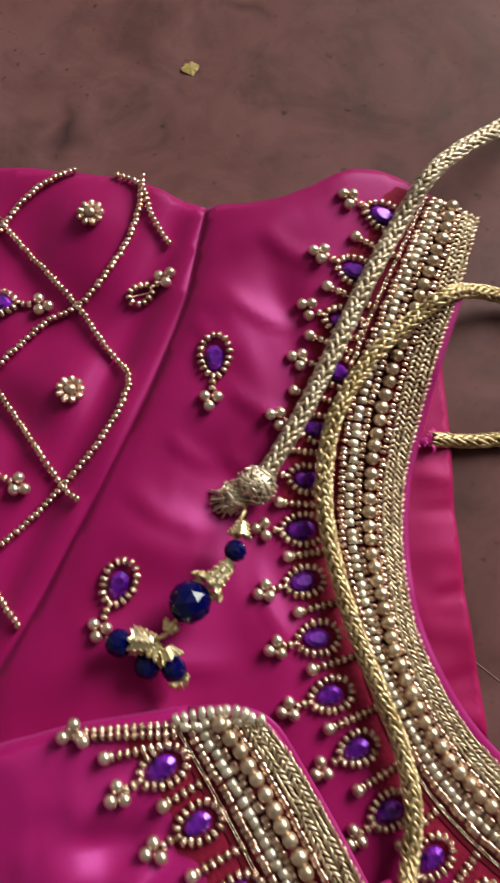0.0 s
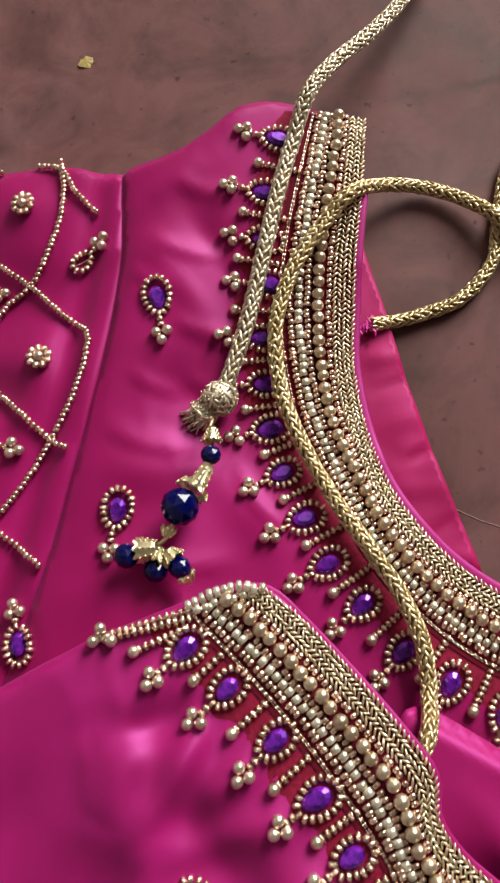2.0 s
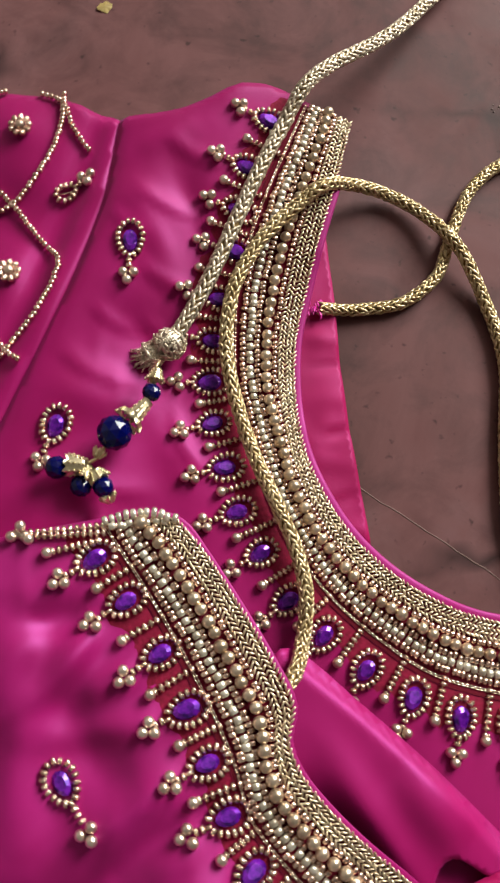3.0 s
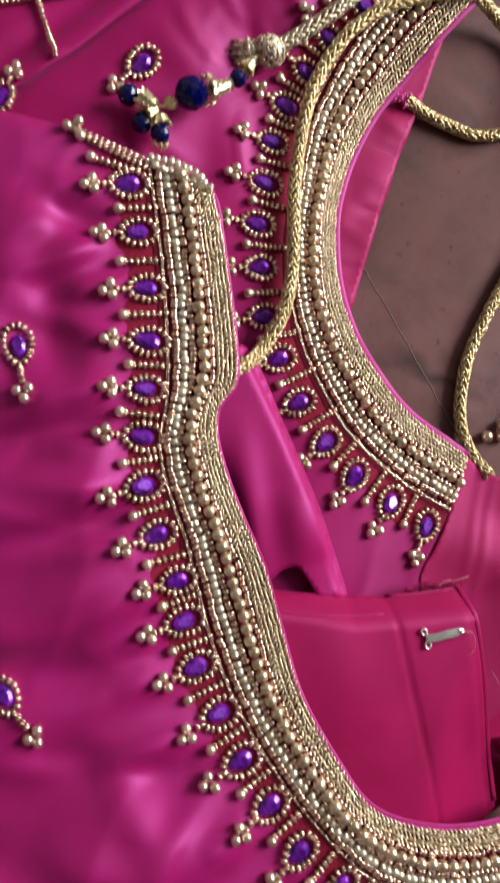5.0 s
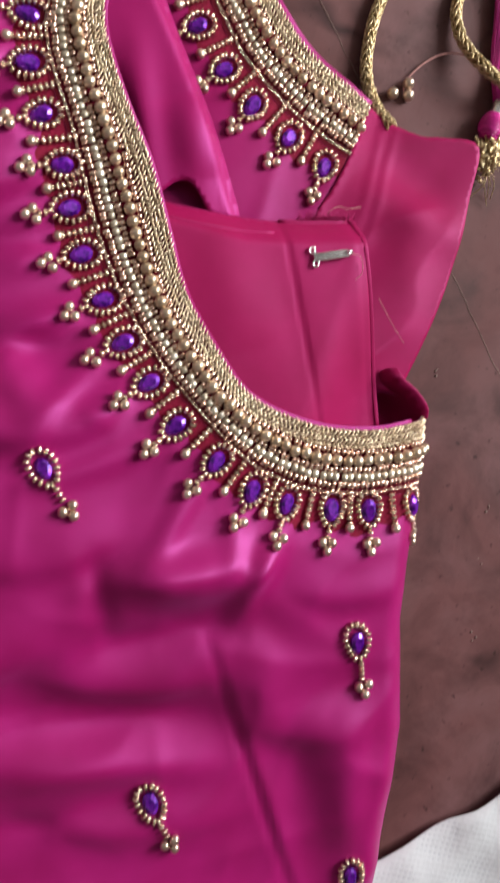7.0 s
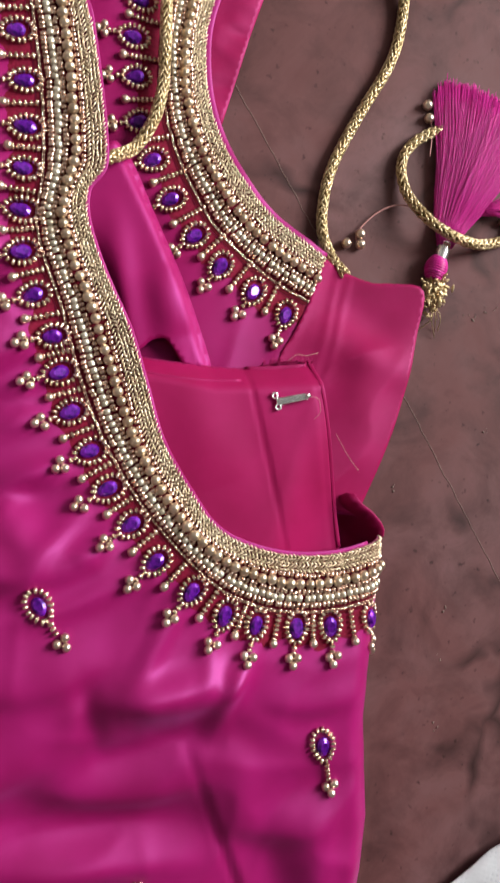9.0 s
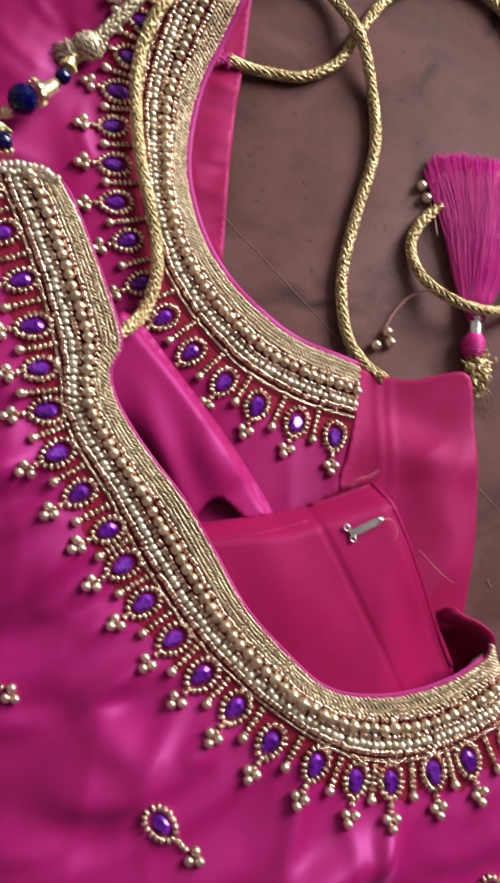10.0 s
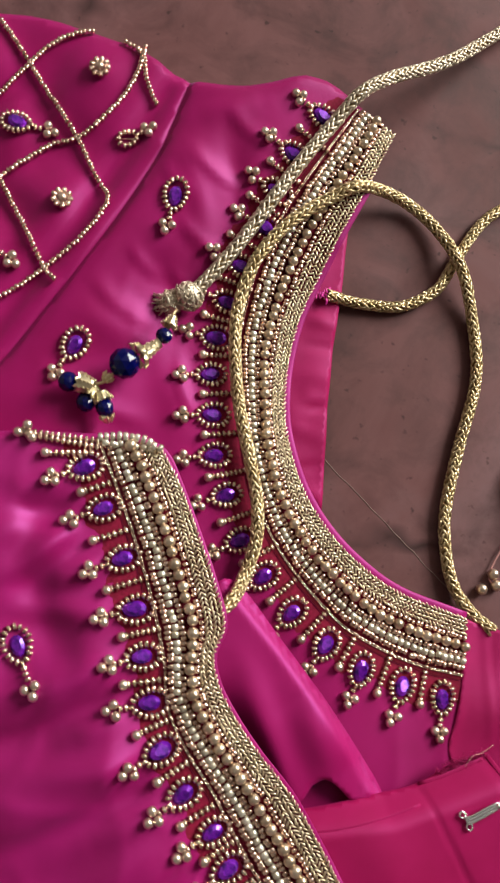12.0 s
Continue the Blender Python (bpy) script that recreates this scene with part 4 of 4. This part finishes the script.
for k in range(60):
    e = np.array((kx - 0.009, ky - 0.0045, kz - 0.002)) + np.array([random.uniform(-.0045, .0035), random.uniform(-.0035, .0055), random.uniform(-.001, .003)])
    s = np.array((kx - 0.002, ky - 0.002, kz)) + np.array([random.uniform(-.002, .002) for _ in range(3)])
    mid = (s + e) / 2 + np.array([random.uniform(-.0015, .0015) for _ in range(3)])
    tube(pile, spline([s, mid, e], 0.0012), 0.00028, 4)
put("cord_knot", pile.mesh("cord_knot", ZARI_PALE), blouse, "frayed knot of pale gold cord")

# ---- blue crystal tassel ----
tassel = put("crystal_tassel", (lambda q: (tube(q, spline(mm([(69, 35, 24), (66, 30, 25), (64, 22, 26), (57, 14, 27), (50, 9, 27), (45, 3, 27), (39, 1, 27)]), 0.002), 0.0006), q.mesh("string", ZARI))[1])(Pile()), blouse,
             "dangling tassel of cobalt crystals and gold caps")


def crystal(x, y, z, r):
    bm = bmesh.new()
    bmesh.ops.create_icosphere(bm, subdivisions=2, radius=r * 0.001)
    me = bpy.data.meshes.new("crystal")
    bm.to_mesh(me)
    bm.free()
    me.materials.append(CRYSTAL)
    ob = put("crystal", me, tassel)
    ob.matrix_basis = Matrix.Translation((x * 0.001, y * 0.001, z * 0.001)) @ Matrix.Rotation(random.uniform(0, 3), 4, (0.3, 0.5, 1)) @ Matrix.Diagonal((1, 1, 0.94, 1))


def cap(x0, y0, z0, x1, y1, z1, r0, r1, name="cap"):
    """A filigree piece: rings of gold grains along an axis, on a thin sleeve."""
    pile = Pile()
    a, b = np.array((x0, y0, z0)) * 0.001, np.array((x1, y1, z1)) * 0.001
    d = b - a
    length = np.linalg.norm(d)
    d /= length
    side = np.cross(d, (0, 0, 1.0))
    side /= np.linalg.norm(side)
    up = np.cross(side, d)
    # a flared cup with fluted petals, inside and outside
    turns, rows_ = 40, 7
    outer = []
    for wall_in in (0.0, 0.00028):
        for i in range(rows_):
            u = i / (rows_ - 1)
            for k in range(turns):
                w = 2 * np.pi * k / turns
                flare = u if r1 > r0 else 1 - u
                flute = math.cos(8 * w)
                r = (r0 + (r1 - r0) * u ** 1.3) * 0.001 * (1 + 0.14 * flare * flute) - wall_in
                reach = length * u + 0.0005 * flute * flare * (1 if r1 > r0 else -1)
                outer.append(a + d * reach + (side * math.cos(w) + up * math.sin(w)) * max(r, 0.0003))
    quads = []
    for s_ in range(2):
        for i in range(rows_ - 1):
            for k in range(turns):
                q = [s_ * rows_ * turns + i * turns + k, s_ * rows_ * turns + i * turns + (k + 1) % turns, s_ * rows_ * turns + (i + 1) * turns + (k + 1) % turns, s_ * rows_ * turns + (i + 1) * turns + k]
                quads.append(q if s_ == 0 else q[::-1])
    for i in (0, rows_ - 1):
        quads += [[i * turns + k, i * turns + (k + 1) % turns, (rows_ + i) * turns + (k + 1) % turns, (rows_ + i) * turns + k] for k in range(turns)]
    pile.raw(outer, quads)
    # beaded wire along the flutes
    for k in range(8):
        w = 2 * np.pi * k / 8
        for u in (0.25, 0.5, 0.75, 0.95):
            flare = u if r1 > r0 else 1 - u
            r = (r0 + (r1 - r0) * u ** 1.3) * 0.001 * (1 + 0.14 * flare)
            o = side * math.cos(w) + up * math.sin(w)
            pile.add("grain", a + d * length * u + o * r, d, o, (0.0003, 0.00045, 0.0006))
    put(name, pile.mesh(name, CAP), tassel)


crystal(65, 23.5, 26, 3.3)
crystal(51.5, 10.5, 28, 6.0)
crystal(32, 1.5, 27, 3.9)
crystal(39, -5, 25, 3.8)
crystal(46, -6.5, 26, 3.6)
cap(68, 32, 26, 66.5, 27.5, 26, 1.4, 3.0)
cap(63.5, 20.5, 26, 57.5, 14.8, 27, 2.0, 2.8)
cap(57.5, 15.2, 27, 56, 14, 27.5, 4.6, 4.8)
cap(46.5, 5.5, 27, 45, 3.5, 27, 2.2, 1.2)
cap(35.5, 2.0, 27, 41.5, 0.5, 28, 3.6, 2.4)
cap(42.5, 1.0, 27, 39.5, -2.5, 27, 2.0, 3.2)
cap(44, -1, 27, 45.5, -4.0, 27, 2.0, 3.2)
cap(47, -9.2, 25, 47.8, -11.2, 24, 2.8, 1.2)

# ---- thread tassel beside the back corner ----
pile = Pile()
neck = np.array((0.2505, -0.046, 0.005))
ends = spline(mm([(228, 20), (229, 27), (236, 30.5), (249, 31.5), (263, 30), (275, 26.5), (280, 16)]), 0.0004)
for k in range(5200):
    u = random.random()
    e = ends[int(u * (len(ends) - 1))]
    short = random.choice((1.0, 0.99, 0.98, 0.97, 0.96, random.uniform(0.85, 1.03)))
    e = neck[:2] + (e - neck[:2]) * short * random.uniform(0.95, 1.02)
    lay = random.random()
    s = neck + np.array(((u - 0.5) * 0.006, 0.0, (lay - 0.4) * 0.004))
    q = [s]
    gx, gy, bend = random.gauss(0, 0.0013), random.gauss(0, 0.0008), random.gauss(0, 0.0008)
    for f_ in (0.18, 0.36, 0.54, 0.72, 0.88, 1.0):
        c = s[:2] + (e - s[:2]) * f_
        swell = math.sin(f_ * 2.6) * 0.007 * (0.25 + 0.75 * lay) * (1 - 0.5 * abs(2 * u - 1))
        q.append(np.array((c[0] + gx * f_ ** 1.6 + bend * math.sin(4.5 * f_), c[1] + gy * f_, 0.0014 + swell)))
    tube(pile, np.array(q), random.uniform(0.00013, 0.00019), 3)
for k in range(70):
    s = np.array((0.262, -0.022, 0.003))
    e = np.array((0.283 + random.uniform(-.004, .006), -0.012 + random.uniform(-.006, .006), 0.002 + random.random() * 0.004))
    tube(pile, np.array([s + np.array([random.uniform(-.003, .003), random.uniform(-.003, .003), 0]), (s + e) / 2 + np.array([0, random.uniform(-.003, .003), 0.002]), e]), 0.00026, 3)
fringe = put("thread_tassel", pile.mesh("fringe", FRINGE), blouse, "magenta silk thread tassel spread like a fan")
pile = Pile()
tube(pile, spline(mm([(250.5, -44, 5), (250.4, -46, 5), (250.2, -51, 5), (250, -52.5, 5)]), 0.001), 0.0031, 12)
put("neck_ring", pile.mesh("neck_ring", STEEL), fringe, "silver wire wrapping")
pile = Pile()
for i in range(9):
    c = np.array((0.2495, -0.0525 - i * 0.0011, 0.005))
    r = 0.0047 * math.sin(0.75 + i / 8 * 1.7)
    ang = np.linspace(0, 2 * np.pi, 17)
    tube(pile, np.array([c + np.array((math.cos(w) * r, 0.0002 * math.sin(3 * w), math.sin(w) * r)) for w in ang]), 0.0008, 5)
tube(pile, spline(mm([(249.7, -52, 5), (249.5, -57, 5), (249.5, -62, 5)]), 0.001), 0.0032, 10)
put("bound_head", pile.mesh("bound_head", FRINGE), fringe)
pile = Pile()
for k in range(130):
    c = np.array((0.2525, -0.0685, 0.005))
    o = np.array((random.gauss(0, 0.0028), random.gauss(0, 0.0040), random.gauss(0, 0.0018)))
    pile.add("grain", c + o, (random.uniform(-1, 1), random.uniform(-1, 1), random.uniform(-.6, .6)), (0, 0, 1), (0.0006, 0.0008, 0.0022))
for k in range(9):
    s = np.array((0.253, -0.072, 0.004))
    e = s + np.array((random.uniform(-.006, .009), random.uniform(-.016, .004), -0.003))
    tube(pile, spline([s, (s + e) / 2 + np.array((random.uniform(-.003, .003), 0, 0.002)), e], 0.0015), 0.00022, 4)
put("frayed_knot", pile.mesh("frayed_knot", ZARI), fringe)
for x, y in ((223.5, 15), (226, 9.5), (205.5, -61), (210.5, -54.5), (212, -59), (277, -22), (284, -18.5), (281.5, -24), (290.5, -8)):
    b = put("bead", SMALL_BALL, fringe)
    b.matrix_basis = Matrix.Translation((x * 0.001, y * 0.001, 0.0022)) @ Matrix.Scale(1.35, 4)
pile = Pile()
tube(pile, spline(mm([(232, -33, 4), (222, -36, 2.5), (214, -44, 2), (209, -55, 1.5), (212, -60, 1.2)]), 0.002), 0.00035, 5)
put("thread", pile.mesh("thread", THREAD), fringe)
pile = Pile()
tube(pile, spline(mm([(226, 10, 2), (229, 4, 3), (231, -8, 4)]), 0.002), 0.0003, 5)
put("thread", pile.mesh("thread", THREAD), fringe)
pile = Pile()
tube(pile, spline(mm([(277, -23, 2), (284, -28, 1), (288, -33, 1), (284, -36, 1)]), 0.002), 0.0002, 5)
put("thread", pile.mesh("thread", THREAD), fringe)

# ---- hook on the placket ----
pile = Pile()
hz = float(panel_height(np.array([0.193]), np.array([-0.143]))[0]) * 1000 + 0.9


def circle(cx, cy, r):
    return [(cx + r * math.cos(w), cy + r * math.sin(w), hz) for w in np.linspace(0, 6.283, 13)]


tube(pile, np.array(mm(circle(187.4, -141.6, 1.1))), 0.00040, 6)
tube(pile, np.array(mm(circle(190.2, -145.6, 1.1))), 0.00040, 6)
for s in (-0.85, 0.0, 0.85):
    tube(pile, spline(mm([(188.5 - s * 0.5, -143.4 + s, hz), (191 - s * 0.6, -142.8 + s, hz + 0.5), (196 - s * 0.6, -140.0 + s, hz + 1.0), (200.5 - s * 0.5, -137.6 + s * 0.9, hz + 1.1)]), 0.0008), 0.00056, 6)
tube(pile, spline(mm([(199.5, -138.0, hz + 2.0), (200.9, -137.2, hz + 1.6), (200.7, -137.4, hz + 0.8), (195, -140.6, hz + 0.2)]), 0.0008), 0.0009, 6)
put("hook", pile.mesh("hook", STEEL), blouse, "bright steel sewn hook")
pile = Pile()
tube(pile, spline(mm([(200, -138, hz + 1.2), (205, -137, hz + 1), (208, -142, hz), (206, -146, hz - 1)]), 0.0015), 0.00012, 4)
tube(pile, spline(mm([(218, -148, hz - 2), (226, -156, hz + 0), (233, -160, hz - 2)]), 0.002), 0.00009, 4)
tube(pile, spline(mm([(189, -126, hz - 3), (192, -122, hz - 3), (196, -121, hz - 4), (201, -118, hz - 5)]), 0.0015), 0.00012, 4)
put("loose_thread", pile.mesh("loose_thread", THREAD), blouse)
# frayed cut edge of the placket
pile = Pile()
for k in range(190):
    u = random.random() ** 0.8
    s = np.array((0.180 + 0.021 * u, -0.1305 + 0.0085 * u)) + np.array((random.gauss(0, 0.0005), random.gauss(0, 0.0005)))
    h = float(panel_height(s[:1], s[1:])[0])
    e = s + np.array((random.gauss(-0.0003, 0.0011), random.uniform(-0.0015, 0.0032)))
    tube(pile, np.array([(*s, h + 0.0003), (*((s + e) / 2 + random.gauss(0, 0.0004)), h + 0.0009), (*e, h + random.uniform(-.0005, .0012))]), 0.00010, 3)
put("frayed_edge", pile.mesh("frayed_edge", LINING), blouse)

# stitches where the floor cord is sewn on
pile = Pile()
for k in range(26):
    c = np.array((0.1300 + random.gauss(0, 0.0016), 0.0562 + random.gauss(0, 0.0020), 0.0055 + random.random() * 0.002))
    pile.add("grain", c, (random.uniform(-.4, .4), 1, random.uniform(-.3, .3)), (0, 0, 1), (0.0003, 0.0004, 0.0014))
put("stitches", pile.mesh("stitches", FRINGE), blouse)

# ---- what else lies on the floor ----
cloth = tagged(new("cloth"), "crumpled white net cloth lying on the floor", "cloth")
cloth_panel("net", spline(mm([(285, -378), (300, -363), (313, -352), (328, -339), (347, -326), (366, -305), (420, -270), (520, -290), (540, -460), (420, -520), (310, -480)]), 0.006, True),
            lambda x, y: 0.004 + 0.004 * (ripple(x, y, 22, 7.0) + 0.6) + 0.002 * ripple(x, y, 60, 2.0), CLOTH, cloth, 0.005)

bm = bmesh.new()
rim = [bm.verts.new((math.cos(k / 14 * 6.283) * (0.0030 + 0.0006 * math.sin(k * 1.9)), math.sin(k / 14 * 6.283) * (0.0027 + 0.0005 * math.cos(k * 2.3)), 0.0004 + 0.0003 * math.sin(k))) for k in range(14)]
mid = bm.verts.new((0, 0, 0.0010))
for k in range(14):
    bm.faces.new((rim[k], rim[(k + 1) % 14], mid))
me = bpy.data.meshes.new("petal")
bm.to_mesh(me)
bm.free()
me.materials.append(LEAF)
petal = tagged(new("petal", me), "small dry yellow petal lying on the floor", "petal")
petal.location = (0.0652, 0.2025, 0)
petal.modifiers.new("thickness", 'SOLIDIFY').thickness = 0.0003
pile = Pile()
random.seed(11)
for x, y in ((225, 140.5), (227, 139.5), (223, 142), (286, -62), (283, -66), (277, -70.5), (275, -72), (262, -160), (300, -120), (310, -230), (306, -205), (318, -260)):
    for k in range(3):
        s = random.uniform(0.00018, 0.0005)
        pile.add("grain", (x * 0.001 + random.gauss(0, 0.0012), y * 0.001 + random.gauss(0, 0.0012), s * 0.5), (random.uniform(-1, 1), random.uniform(-1, 1), 0.1), (0, 0, 1), (s * 0.7, s, s * 1.3))
tagged(put("dust_crumbs", pile.mesh("dust_crumbs", DIRT)), "pale crumbs of dust scattered on the floor", "dust", kind="stuff")
pile = Pile()
line = spline(mm([(110, 10, 0), (139, -15.5, 0), (180, -51.5, 0), (253, -116, 0), (312, -170, 0), (420, -268, 0)]), 0.004)
line[:, :2] += np.array([[random.gauss(0, 0.0002), random.gauss(0, 0.0002)] for _ in line])
tube(pile, line, 0.00022, 4)
tagged(put("floor_crack", pile.mesh("floor_crack", SCRATCH)), "thin pale crack line across the floor", "crack", kind="structure")
